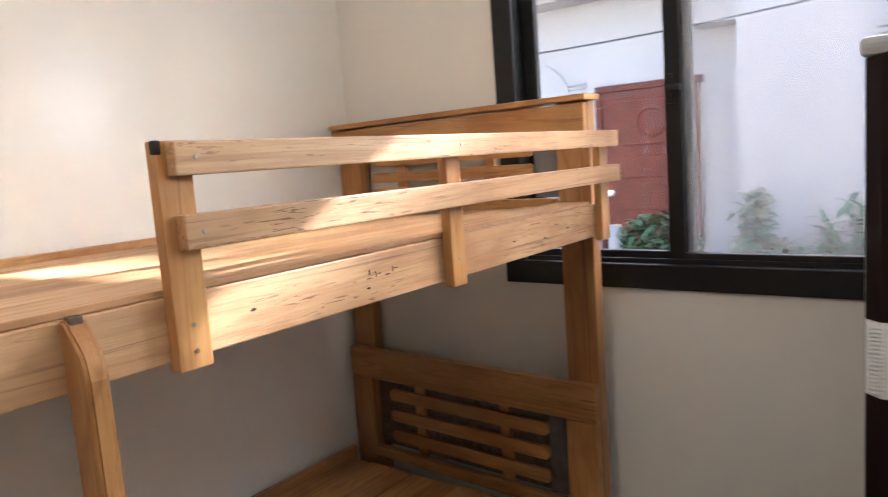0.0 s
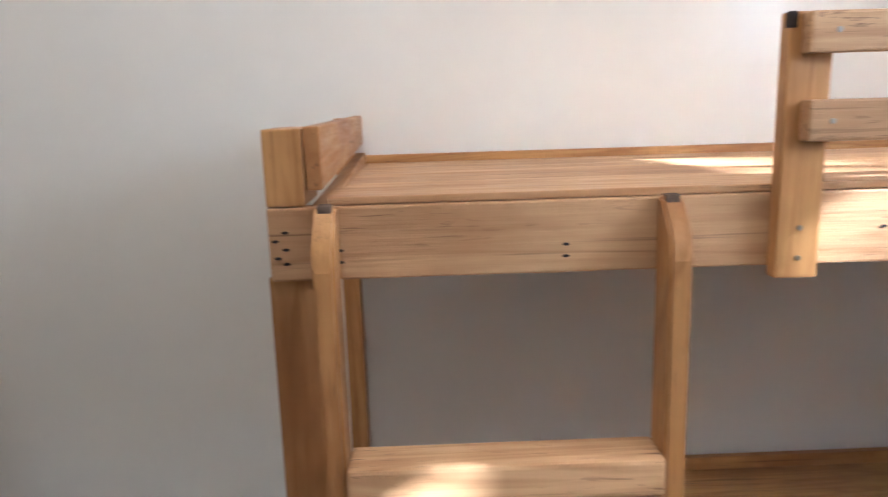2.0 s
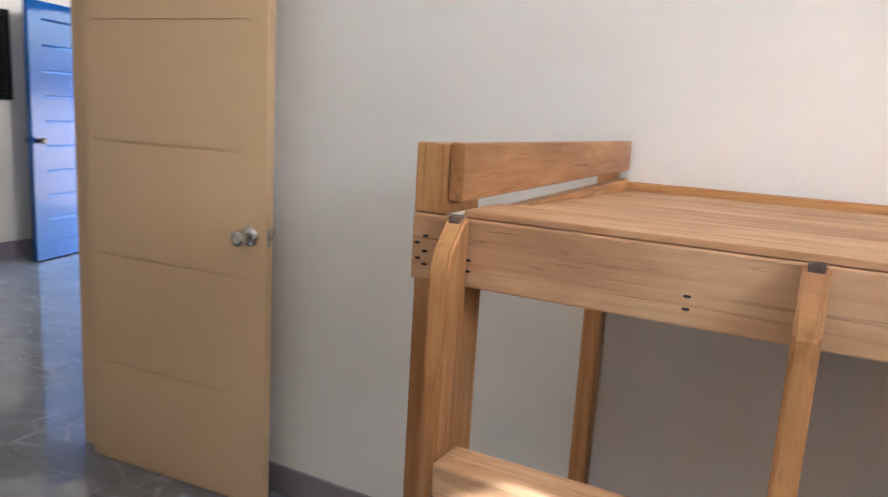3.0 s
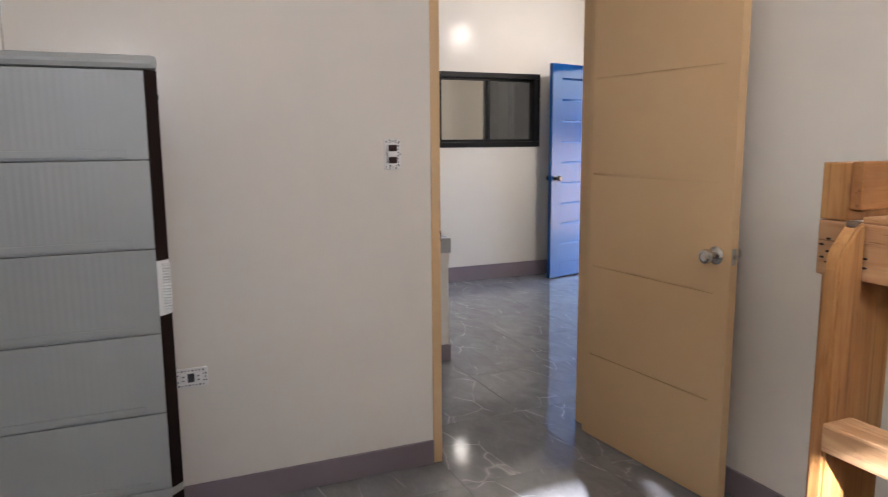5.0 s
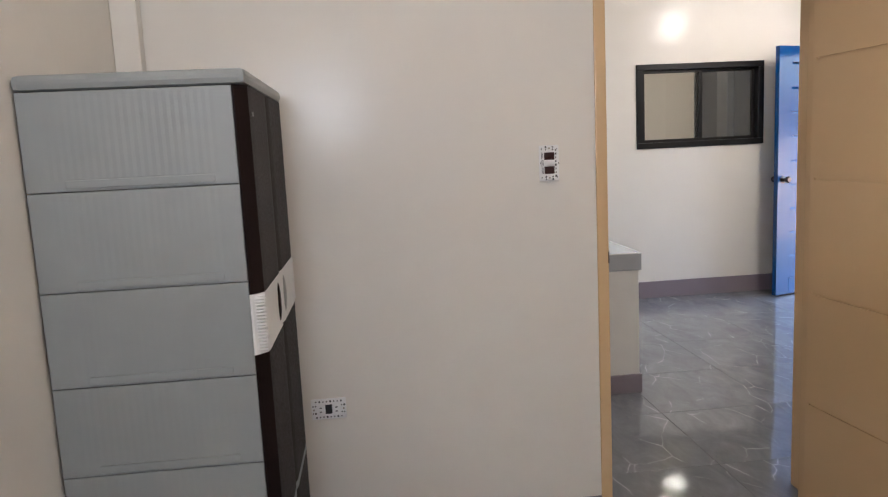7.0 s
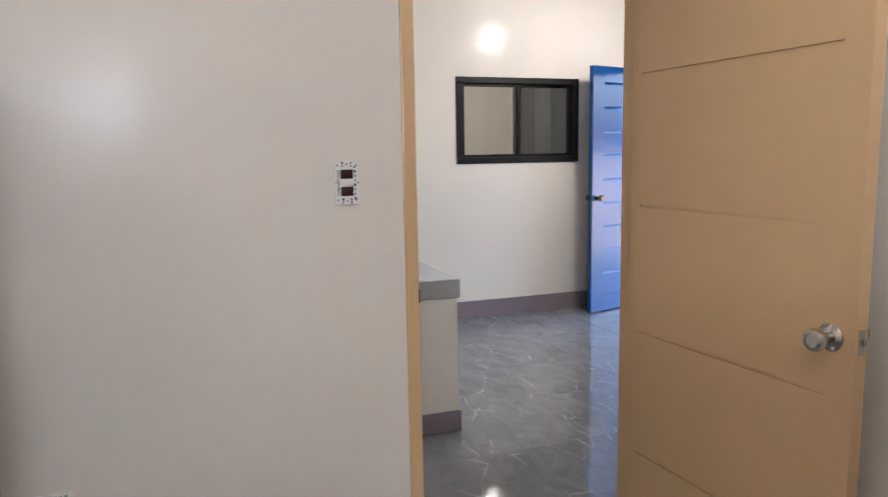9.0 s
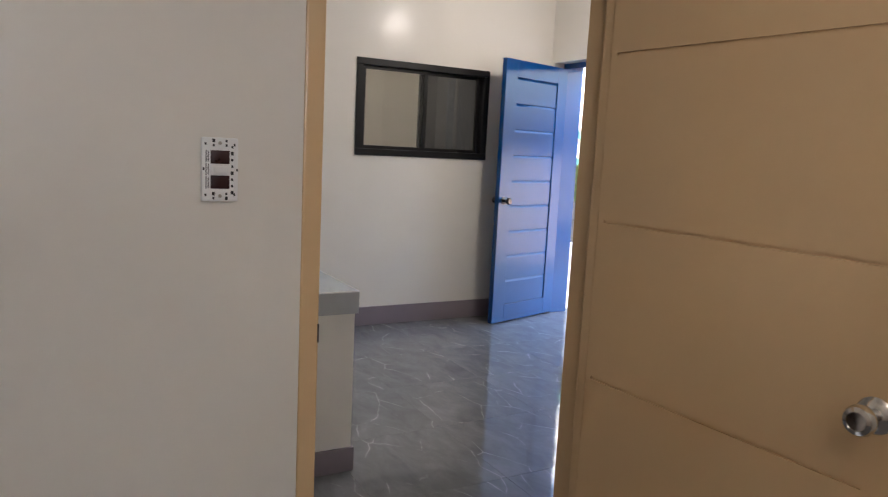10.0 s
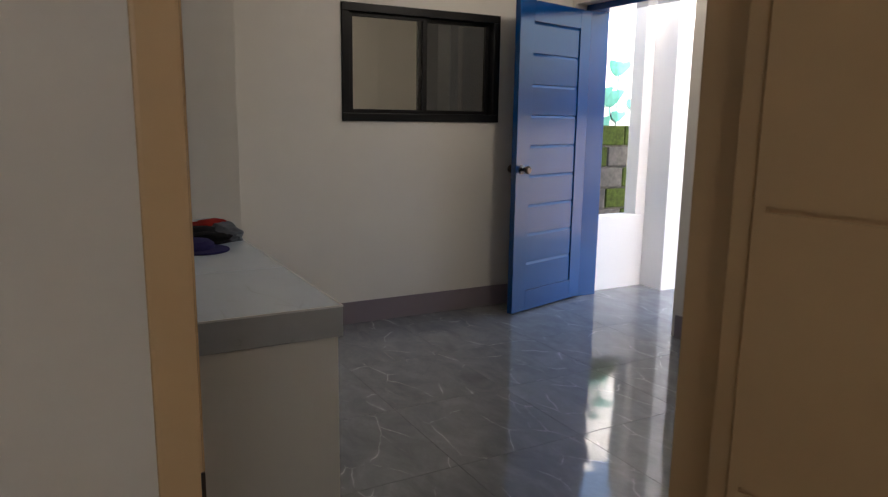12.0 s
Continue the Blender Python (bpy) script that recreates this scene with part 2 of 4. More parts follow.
def lathe(bm, profile, m, seg=24):
    """Turn (radius, height) pairs round the local z axis."""
    rings = []
    for r, h in profile:
        rings.append([bm.verts.new(m @ Vector((r * math.cos(2 * math.pi * i / seg), r * math.sin(2 * math.pi * i / seg), h))) for i in range(seg)])
    for a, b in zip(rings, rings[1:]):
        for i in range(seg):
            bm.faces.new((a[i], a[(i + 1) % seg], b[(i + 1) % seg], b[i]))
    bm.faces.new(rings[0][::-1])
    bm.faces.new(rings[-1])
    return bm


def smooth(me, angle=20):
    """Flat large faces, softly shaded small ones."""
    me.set_sharp_from_angle(angle=radians(max(angle, 32)))
    for p in me.polygons:
        p.use_smooth = p.area < 0.0009 or angle > 30


def mesh_of(bm, mat, name, soft=False):
    me = bpy.data.meshes.new(name)
    bmesh.ops.recalc_face_normals(bm, faces=bm.faces[:])
    bm.to_mesh(me)
    bm.free()
    smooth(me, 40 if soft else 20)
    for one in (mat if isinstance(mat, (list, tuple)) else [mat]):
        me.materials.append(one)
    return me


def part(name, bm, mat, parent, label="", soft=False):
    """Links a bmesh, given in world coordinates, as one mesh under a thing or part."""
    ob = new(name, mesh_of(bm, mat, name, soft))
    if parent is not None:
        ob.parent = parent
        ob.matrix_parent_inverse = WORLD.get(parent, Matrix()).inverted()
    WORLD[ob] = Matrix()
    if label:
        tagged(ob, label)
    return ob


def thing(name, x, y, z, label, category, group="", kind=""):
    ob = new(name)
    ob.empty_display_size = 0.1
    ob.matrix_basis = Matrix.Translation((x, y, z))
    WORLD[ob] = Matrix.Translation((x, y, z))
    return tagged(ob, label, category, group, kind)


def solid(name, bm, mat, label, category, kind="", group=""):
    ob = part(name, bm, mat, None)
    return tagged(ob, label, category, group, kind)


def wall_with_holes(bm, axis, at, thick, a0, a1, z0, z1, holes):
    """A wall along x ('y' plane) or along y ('x' plane), cut into blocks round its openings."""
    cuts = sorted({a0, a1, *[v for h in holes for v in h[:2]]})
    for lo, hi in zip(cuts, cuts[1:]):
        spans = [(z0, z1)]
        for h0, h1, hz0, hz1 in holes:
            if h0 <= lo and hi <= h1:
                spans = [s for s in ((z0, hz0), (hz1, z1)) if s[1] - s[0] > 1e-4]
        for s0, s1 in spans:
            if axis == "y":
                cube(bm, lo, at, s0, hi, at + thick, s1)
            else:
                cube(bm, at, lo, s0, at + thick, hi, s1)
    bmesh.ops.remove_doubles(bm, verts=bm.verts, dist=1e-5)
    return bm


# ---------------------------------------------------------------- plan (metres)
XW, XE, YS, YN, ZC = -1.38, 1.10, -1.732, 2.17, 2.74      # bedroom
WT = 0.13                                                  # wall thickness
LW, LS = -3.68, -5.27                                      # living room west and south faces
DX0, DX1, DZ = -1.28, -0.425, 2.08                        # bedroom door, outer frame
WX0, WX1, WZ0, WZ1 = -0.705, 1.03, 0.985, 2.15               # bedroom window
FX0, FX1, FZ0, FZ1 = -3.07, -1.935, 1.30, 2.005            # living-room window
BY0, BY1, BZ = -5.235, -4.14, 2.13                        # blue door opening in the west wall

solid("wall_north", wall_with_holes(bmesh.new(), "y", YN, 0.15, XW - 0.15, XE + 0.15, 0, ZC, [(WX0, WX1, WZ0, WZ1)]), M_WALL, "cream painted bedroom wall with a wide sliding window", "wall", "structure")
solid("wall_west", B(XW - 0.15, YS - WT, 0, XW, YN, ZC, 0), M_WALL, "cream painted semi-gloss bedroom wall behind the bunk bed", "wall", "structure")
solid("wall_east", B(XE, LS, 0, XE + 0.15, YN, ZC, 0), M_WALL, "cream painted wall behind the plastic wardrobes", "wall", "structure")
solid("wall_south", wall_with_holes(bmesh.new(), "y", YS - WT, WT, XW, XE, 0, ZC, [(DX0, DX1, -1, DZ)]), M_WALL, "cream painted wall between bedroom and living room with a doorway", "wall", "structure")
solid("corner_column", B(1.02, YS + 0.001, 0, XE - 0.001, YS + 0.05, ZC, 0.004), M_WALL, "narrow cream plaster column in the bedroom corner", "column", "structure")
solid("wall_living_south", wall_with_holes(bmesh.new(), "y", LS - 0.15, 0.15, LW - 0.15, XE, 0, ZC, [(FX0, FX1, FZ0, FZ1)]), M_WALL, "cream glossy living room wall with a small sliding window", "wall", "structure")
solid("wall_living_west", wall_with_holes(bmesh.new(), "x", LW - 0.28, 0.28, LS + 0.0, YS - WT, 0, ZC, [(BY0, BY1, -1, BZ)]), M_WALL, "cream living room wall with the entrance doorway", "wall", "structure")
solid("wall_living_north", B(LW - 0.28, YS - WT, 0, XW - 0.15, YS - WT + 0.15, ZC, 0), M_WALL, "plain cream living room wall", "wall", "structure")
solid("kitchen_column", B(-1.24, LS + 0.001, 0, -0.95, -4.98, ZC, 0.004), M_WALL, "cream painted square column beside the counter", "column", "structure")
solid("ceiling", B(LW - 0.28, LS - 0.15, ZC, XE + 0.3, YN + 0.3, ZC + 0.12, 0), M_CEIL, "plain white ceiling", "ceiling", "structure")
solid("ceiling_back", B(LW - 0.15, -7.4, ZC, -0.5, LS - 0.15, ZC + 0.12, 0), M_CEIL, "plain white ceiling of the back room", "ceiling", "structure")
solid("wall_back_room", wall_with_holes(bmesh.new(), "y", -7.45, 0.15, LW - 0.15, -0.5, 0, ZC, []), M_WALL, "cream wall seen through the small window", "wall", "structure")
solid("wall_back_west", B(LW - 0.15, -7.3, 0, LW, LS - 0.15, ZC, 0), M_WALL, "cream side wall of the back room", "wall", "structure")
solid("wall_back_east", B(-0.65, -7.3, 0, -0.5, LS - 0.15, ZC, 0), M_WALL, "cream side wall of the back room", "wall", "structure")
solid("roof", B(LW - 0.30, -7.5, ZC + 0.13, XE + 0.4, YN + 0.25, ZC + 0.25, 0), M_GROUT, "flat grey roof slab over the house", "roof", "structure")

# skirting boards
def skirt(name, x0, y0, x1, y1, h):
    solid(name, B(x0, y0, 0.0, x1, y1, h, 0.004), M_SKIRT, "mauve-grey painted skirting", "skirting", "structure")


skirt("baseboard", DX1, YS, 1.02, YS + 0.012, 0.105)
skirt("baseboard", XW + 0.012, YS, DX0, YS + 0.012, 0.105)
skirt("baseboard", XW, YS, XW + 0.012, YN, 0.105)
skirt("baseboard", XE - 0.012, YS + 0.05, XE, YN, 0.105)
skirt("baseboard", XW + 0.012, YN - 0.012, XE - 0.012, YN, 0.105)
skirt("baseboard", LW + 0.012, LS, -1.24, LS + 0.012, 0.145)
skirt("baseboard", LW, BY1 + 0.03, LW + 0.012, YS - WT, 0.145)

# ---------------------------------------------------------------- bedroom door
def bedroom_door():
    fr = thing("door_frame", (DX0 + DX1) / 2, YS - WT / 2, 0, "beige painted wooden door frame round the open bedroom doorway", "door frame", kind="structure")
    y0, y1 = YS - WT - 0.006, YS + 0.006
    for x0, x1, stop in ((DX1 - 0.04, DX1, -1), (DX0, DX0 + 0.04, 1)):
        bm = B(x0, y0, 0, x1, y1, DZ, 0.004)
        sx = x0 if stop < 0 else x1
        if stop < 0:
            cube(bm, min(sx, sx + stop * 0.012), y0 + 0.015, 0, max(sx, sx + stop * 0.012), y0 + 0.075, DZ - 0.04, 0.003)
        if stop > 0:
            cube(bm, x1 - 0.001, YS - 0.030, 0, x1 + 0.036, y1, DZ - 0.04, 0.003)
        part("jamb", bm, M_DOOR, fr)
    part("head", B(DX0 + 0.04, y0, DZ - 0.04, DX1 - 0.04, y1, DZ, 0.004), M_DOOR, fr)
    part("strike_plate", B(DX1 - 0.0415, YS - 0.052, 0.90, DX1 - 0.0385, YS - 0.028, 1.02, 0.0005), M_STEEL, fr, "small worn steel strike plate")
    part("strike_lip", B(DX1 - 0.0408, y1 - 0.002, 0.962, DX1 - 0.037, y1 + 0.0012, 1.002, 0.0005), M_BRONZE, fr, "dark worn lip of the strike plate")
    # the leaf stands open beyond a right angle: local x runs from the hinge to the free edge, local y is its thickness
    W, T, H = 0.770, 0.038, 2.03
    m = pose(DX0 + 0.082, YS + 0.012, 0.004, 0, 0, 94.3)
    leaf = thing("door", DX0 + 0.082, YS + 0.012, 0.004, "beige painted flush door with four horizontal grooves, standing open", "door", kind="structure")
    bm = bmesh.new()
    grooves = [0.393, 0.804, 1.213, 1.623]
    gw, gd = 0.008, 0.006
    cube(bm, 0, gd, 0, W, T, H, 0)
    edges = [0.0] + grooves + [H]
    for i in range(5):
        z0 = edges[i] + (gw / 2 if i else 0)
        z1 = edges[i + 1] - (gw / 2 if i < 4 else 0)
        cube(bm, 0.018, 0, z0, W - 0.07, gd, z1, 0)
    cube(bm, 0, 0, 0, 0.018, gd, H, 0)
    cube(bm, W - 0.07, 0, 0, W, gd, H, 0)
    bm.transform(m)
    part("leaf", bm, M_DOOR, leaf)
    for side, r in ((-1, 1.0), (1, 1.0)):
        kb = bmesh.new()
        base = Vector((W - 0.062, 0 if side < 0 else T, 0.945))
        mm = m @ Matrix.Translation(base) @ Matrix.Rotation(radians(90 * (1 if side < 0 else -1)), 4, "X")
        lathe(kb, [(0.033, 0.0), (0.034, 0.004), (0.028, 0.010), (0.013, 0.014), (0.012, 0.028), (0.018, 0.034), (0.0265, 0.045), (0.028, 0.055), (0.025, 0.064), (0.017, 0.068), (0.0165, 0.0655), (0.004, 0.0645)], mm)
        part("knob", kb, M_CHROME, leaf, "round satin chrome door knob")
    part("latch_plate", B(W - 0.0005, 0.008, 0.915, W + 0.0015, T - 0.008, 0.975, 0.0004, m), M_STEEL, leaf, "worn steel latch plate")
    part("latch", B(W, 0.013, 0.937, W + 0.010, T - 0.013, 0.953, 0.002, m), M_CHROME, leaf)
    for z in (0.25, 1.02, 1.80):
        hb = bmesh.new()
        cyl(hb, m @ Vector((-0.0045, 0.012, z - 0.045)), m @ Vector((-0.0045, 0.012, z + 0.045)), 0.004, seg=12)
        part("hinge", hb, M_DOOR, leaf, "hinge painted over in beige")


bedroom_door()


# ---------------------------------------------------------------- windows
def bedroom_window():
    w = thing("window_1", (WX0 + WX1) / 2, YN + 0.05, WZ0, "wide black aluminium sliding window with clear glass", "window", kind="structure")
    y0, y1 = YN - 0.012, YN + 0.10
    f = 0.072
    part("frame_bottom", B(WX0, y0, WZ0, WX1, y1, WZ0 + f, 0.004), M_ALU, w)
    part("frame_top", B(WX0, y0, WZ1 - f, WX1, y1, WZ1, 0.004), M_ALU, w)
    part("frame_side", B(WX0, y0, WZ0 + f, WX0 + f, y1, WZ1 - f, 0.004), M_ALU, w)
    part("frame_side", B(WX1 - f, y0, WZ0 + f, WX1, y1, WZ1 - f, 0.004), M_ALU, w)
    part("track", B(WX0 + f, YN + 0.008, WZ0 + f, WX1 - f, YN + 0.014, WZ0 + f + 0.014, 0.001), M_ALU, w)
    edges = (WX0, -0.145, 0.44, WX1)
    # overwide mullion hidden behind the wardrobe, added to keep sun off the ladder tread
    part("mullion", B(edges[2] - 0.09, YN + 0.081, WZ0 + f, edges[2] + 0.12, y1, WZ1 - f, 0.003), M_ALU, w)
    for i in range(3):
        a, b = edges[i], edges[i + 1]
        a = a + f if i == 0 else a - 0.032
        b = b - f if i == 2 else b + 0.032
        yy = YN + (0.020 if i == 1 else 0.052)
        s = 0.044
        sash = bmesh.new()
        for q in ((a, WZ0 + f, a + s, WZ1 - f), (b - s, WZ0 + f, b, WZ1 - f), (a + s, WZ0 + f, b - s, WZ0 + f + 0.03), (a + s, WZ1 - f - 0.03, b - s, WZ1 - f)):
            cube(sash, q[0], yy, q[1], q[2], yy + 0.026, q[3], 0.003)
        so = part("sash", sash, M_ALU, w)
        g = part("pane", B(a + s - 0.004, yy + 0.011, WZ0 + f + 0.026, b - s + 0.004, yy + 0.015, WZ1 - f - 0.026, 0), M_GLASS_DUST if i == 1 else M_GLASS, so, "dusty window glass" if i == 1 else "clear window glass")
        g.visible_shadow = i == 1
        if i == 1:
            lock = B(a + 0.012, yy - 0.012, 1.50, a + 0.026, yy, 1.58, 0.003)
            cube(lock, a + 0.014, yy - 0.03, 1.535, a + 0.05, yy - 0.012, 1.55, 0.003)
            part("latch", lock, M_ALU, so, "black sliding window latch")


bedroom_window()


def living_window():
    w = thing("window_2", (FX0 + FX1) / 2, LS, FZ0, "small black two-pane sliding window in the living room wall", "window", kind="structure")
    y0, y1 = LS - 0.10, LS + 0.012
    f = 0.05
    part("frame_bottom", B(FX0, y0, FZ0, FX1, y1, FZ0 + f, 0.004), M_ALU, w)
    part("frame_top", B(FX0, y0, FZ1 - f, FX1, y1, FZ1, 0.004), M_ALU, w)
    part("frame_side", B(FX0, y0, FZ0 + f, FX0 + f, y1, FZ1 - f, 0.004), M_ALU, w)
    part("frame_side", B(FX1 - f, y0, FZ0 + f, FX1, y1, FZ1 - f, 0.004), M_ALU, w)
    mid = (FX0 + FX1) / 2
    for a, b, yy, mat, lab in ((mid - 0.025, FX1 - f, LS - 0.04, M_GLASS, "clear glass pane"), (FX0 + f, mid + 0.025, LS - 0.075, M_GLASS_DARK, "dark tinted glass pane")):
        sash = bmesh.new()
        s = 0.03
        for q in ((a, FZ0 + f, a + s, FZ1 - f), (b - s, FZ0 + f, b, FZ1 - f), (a + s, FZ0 + f, b - s, FZ0 + f + 0.025), (a + s, FZ1 - f - 0.025, b - s, FZ1 - f)):
            cube(sash, q[0], yy, q[1], q[2], yy + 0.025, q[3], 0.003)
        so = part("sash", sash, M_ALU, w)
        g = part("pane", B(a + s - 0.004, yy + 0.010, FZ0 + f + 0.02, b - s + 0.004, yy + 0.014, FZ1 - f - 0.02, 0), mat, so, lab)
        g.visible_shadow = False


living_window()


# ---------------------------------------------------------------- blue entrance door
def blue_door():
    fr = thing("door_frame", LW - 0.14, (BY0 + BY1) / 2, 0, "glossy blue painted frame of the entrance doorway", "door frame", kind="structure")
    x0, x1 = LW - 0.275, LW - 0.10
    part("jamb", B(x0, BY0, 0, x1, BY0 + 0.045, BZ, 0.003), M_BLUE, fr)
    part("jamb", B(x0, BY1 - 0.045, 0, x1, BY1, BZ, 0.003), M_BLUE, fr)
    part("head", B(x0, BY0 + 0.045, BZ - 0.045, x1, BY1 - 0.045, BZ, 0.003), M_BLUE, fr)
    hx, hy = LW - 0.11, BY0 + 0.05
    fx, fy = -3.028, -4.962
    ang = math.degrees(math.atan2(fy - hy, fx - hx))
    W = math.hypot(fx - hx, fy - hy)
    T, H = 0.042, 2.075
    m = pose(hx, hy, 0.01, 0, 0, ang) @ Matrix.Translation((0, -T, 0))
    d = thing("door", hx, hy, 0.01, "glossy blue panelled entrance door with horizontal slats, standing open", "door", kind="structure")
    st = 0.125
    bm = B(0, 0, 0, st, T, H, 0.003, m)
    part("stile", bm, M_BLUE, d)
    part("stile", B(W - st * 1.15, 0, 0, W, T, H, 0.003, m), M_BLUE, d)
    part("rail", B(st, 0, 0, W - st * 1.15, T, 0.14, 0.003, m), M_BLUE, d)
    part("rail", B(st, 0, H - 0.13, W - st * 1.15, T, H, 0.003, m), M_BLUE, d)
    n = 9
    z0, z1 = 0.14, H - 0.13
    step = (z1 - z0) / n
    for i in range(n):
        # raised boards with a chamfered lower and upper lip, each board tight on the next
        b = bmesh.new()
        a, c = z0 + i * step + 0.0003, z0 + (i + 1) * step - 0.0003
        pts = [(0.006, a), (T - 0.010, a), (T - 0.009, a + 0.001), (T - 0.009, c - 0.019), (T - 0.0165, c - 0.0003), (0.006, c)]
        v0 = [b.verts.new((st + 0.001, p[0], p[1])) for p in pts]
        v1 = [b.verts.new((W - st * 1.15 - 0.001, p[0], p[1])) for p in pts]
        for k in range(len(pts)):
            b.faces.new((v0[k], v0[(k + 1) % len(pts)], v1[(k + 1) % len(pts)], v1[k]))
        b.faces.new(v0[::-1])
        b.faces.new(v1)
        b.transform(m)
        flat = part("slat", b, M_BLUE, d)
        for p in flat.data.polygons:
            p.use_smooth = False
    for side in (-1, 1):
        kb = bmesh.new()
        base = Vector((W - 0.06, T if side > 0 else 0, 0.985))
        mm = m @ Matrix.Translation(base) @ Matrix.Rotation(radians(-90 if side > 0 else 90), 4, "X")
        lathe(kb, [(0.032, 0.0), (0.032, 0.005), (0.013, 0.010), (0.012, 0.030), (0.025, 0.042), (0.027, 0.055), (0.020, 0.066), (0.004, 0.067)], mm, 20)
        part("knob", kb, M_BRONZE, d, "round dark bronze door knob")


blue_door()

# ---------------------------------------------------------------- bunk bed
BX, BXB = -0.312, -1.362           # front and back of the frame
FY, HY = 0.140, 2.085              # foot and head


def bunk_bed():
    bed = thing("bunk_bed", (BX + BXB) / 2, (FY + HY) / 2, 0, "varnished pallet-pine bunk bed with plank decks, no mattress", "bunk bed")
    w = lambda name, x0, y0, z0, x1, y1, z1, ax, lab="", bev=0.003: part(name, B(x0, y0, z0, x1, y1, z1, bev), M_WOOD[ax], bed, lab)
    pw = 0.10
    # corner posts
    w("post", BX - 0.026, FY - 0.009, 0, BX - 0.026 - pw, FY + 0.046, 1.156, 2)
    w("post", BX - 0.001, FY, 1.2445, BX - 0.10, FY + 0.045, 1.333, 2)
    w("post", BXB, FY - 0.044, 0, BXB + 0.055, FY + 0.001, 1.330, 2)
    w("post", BX - 0.026, HY - 0.046, 0, BX - 0.026 - pw, HY, 1.525, 2)
    w("post", BXB, HY + 0.016, 0, BXB + pw, HY + 0.062, 1.525, 2)
    # long rails of the upper bunk
    w("side_rail", BX, FY, 1.157, BX - 0.025, HY - 0.004, 1.2435, 3, "pale scuffed pine side rail with nail holes")
    w("side_rail", BXB, FY + 0.004, 1.13, BXB + 0.022, HY - 0.047, 1.234, 1)
    # foot end of the upper bunk
    skew = Matrix.Translation((BX, FY, 0)) @ Matrix.Rotation(radians(2.4), 4, "Z") @ Matrix.Translation((-BX, -FY, 0))
    part("foot_rail", B(BX - 0.002, FY + 0.0465, 1.262, BXB, FY + 0.066, 1.335, 0.003, skew), M_WOOD[0], bed)
    part("foot_rail", B(BX - 0.026, FY + 0.0475, 1.17, BXB + 0.023, FY + 0.072, 1.2415, 0.003, skew), M_WOOD[0], bed)
    # upper deck planks
    xs = np.linspace(BX - 0.004, BXB + 0.024, 11)
    for i in range(10):
        dz = 0.004 * math.sin(i * 2.3)
        a, b = xs[i] - 0.0012 - 0.002 * abs(math.sin(i * 1.7)), xs[i + 1] + 0.0012
        top = 1.2465 - 0.0038 * i + 0.4 * dz
        w("deck_plank", a, FY + 0.074 - 0.042 * (i + 1) / 10, top - 0.015 if i else 1.2445, b, HY - 0.10, top if i else 1.2535, 4, "", 0.0015)
    for y in (0.45, 0.85, 1.25, 1.65):
        w("deck_bearer", BX - 0.026, y, 1.150, BXB + 0.023, y + 0.045, 1.193, 0)
    # guard rail
    gx = BX + 0.022
    for y0, y1 in ((0.722, 0.772), (1.317, 1.362), (HY - 0.085, HY - 0.037)):
        w("guard_post", BX + 0.0005, y0, 1.146, gx, y1, 1.442 if y0 < 1 else 1.437, 2)
    w("guard_rail", gx + 0.0005, 0.735, 1.397, gx + 0.021, 2.078, 1.440, 3, "pale scuffed pine guard rail")
    w("guard_rail", gx + 0.0005, 0.739, 1.303, gx + 0.021, 2.086, 1.348, 3, "pale scuffed pine guard rail")
    part("scorched_end", B(BX + 0.010, 0.7214, 1.424, gx + 0.001, 0.7310, 1.4426, 0.003), M_CHAR, bed, "charred black corner of the guard post")
    # headboards: an upper and a lower one, each with three round-ended slats on cleats
    fy = HY - 0.05
    askew = Matrix.Translation((BX, fy, 0)) @ Matrix.Rotation(radians(-3.4), 4, "Z") @ Matrix.Translation((-BX, -fy, 0))
    w0, w = w, lambda name, x0, y0, z0, x1, y1, z1, ax, lab="", bev=0.003: part(name, B(x0, y0, z0, x1, y1, z1, bev, askew), M_WOOD[ax], bed, lab)
    w("head_rail", BX - 0.026, fy - 0.022, 1.437, BXB, fy, 1.520, 0)
    w("head_cap", BX - 0.015, fy - 0.035, 1.5265, BXB, HY + 0.004, 1.543, 0)
    w("head_rail", BX - 0.127, fy - 0.022, 1.232, BXB + 0.1, fy, 1.262, 0)
    w("head_rail", BX - 0.026, fy - 0.030, 0.615, BXB, fy, 0.727, 0, "dark stained lower head rail")
    w("head_rail", BX - 0.127, fy - 0.030, 0.318, BXB + 0.1, fy, 0.355, 0)
    w("head_brace", BX - 0.026, fy - 0.028, 0.10, BX - 0.127, fy - 0.0005, 0.613, 2)
    w("head_brace", BXB, fy - 0.028, 0.10, BXB + 0.10, fy - 0.0005, 0.613, 2)
    for zs in ((1.385, 1.330, 1.275), (0.540, 0.463, 0.388)):
        h = 0.034 if zs[0] > 1 else 0.042
        for z in zs:
            b = bmesh.new()
            x0, x1, r = BXB + 0.180, BX - 0.20, 0.016
            prof = []
            for cx, cz, a0 in ((x1 - r, z + h - r, 0), (x0 + r, z + h - r, 90), (x0 + r, z + r, 180), (x1 - r, z + r, 270)):
                for k in range(5):
                    an = radians(a0 + k * 22.5)
                    prof.append((cx + r * math.cos(an), cz + r * math.sin(an)))
            f0 = [b.verts.new((x, fy - 0.016, zz)) for x, zz in prof]
            f1 = [b.verts.new((x, fy - 0.002, zz)) for x, zz in prof]
            for k in range(len(prof)):
                b.faces.new((f0[k], f0[(k + 1) % len(prof)], f1[(k + 1) % len(prof)], f1[k]))
            b.faces.new(f0)
            b.faces.new(f1[::-1])
            b.transform(askew)
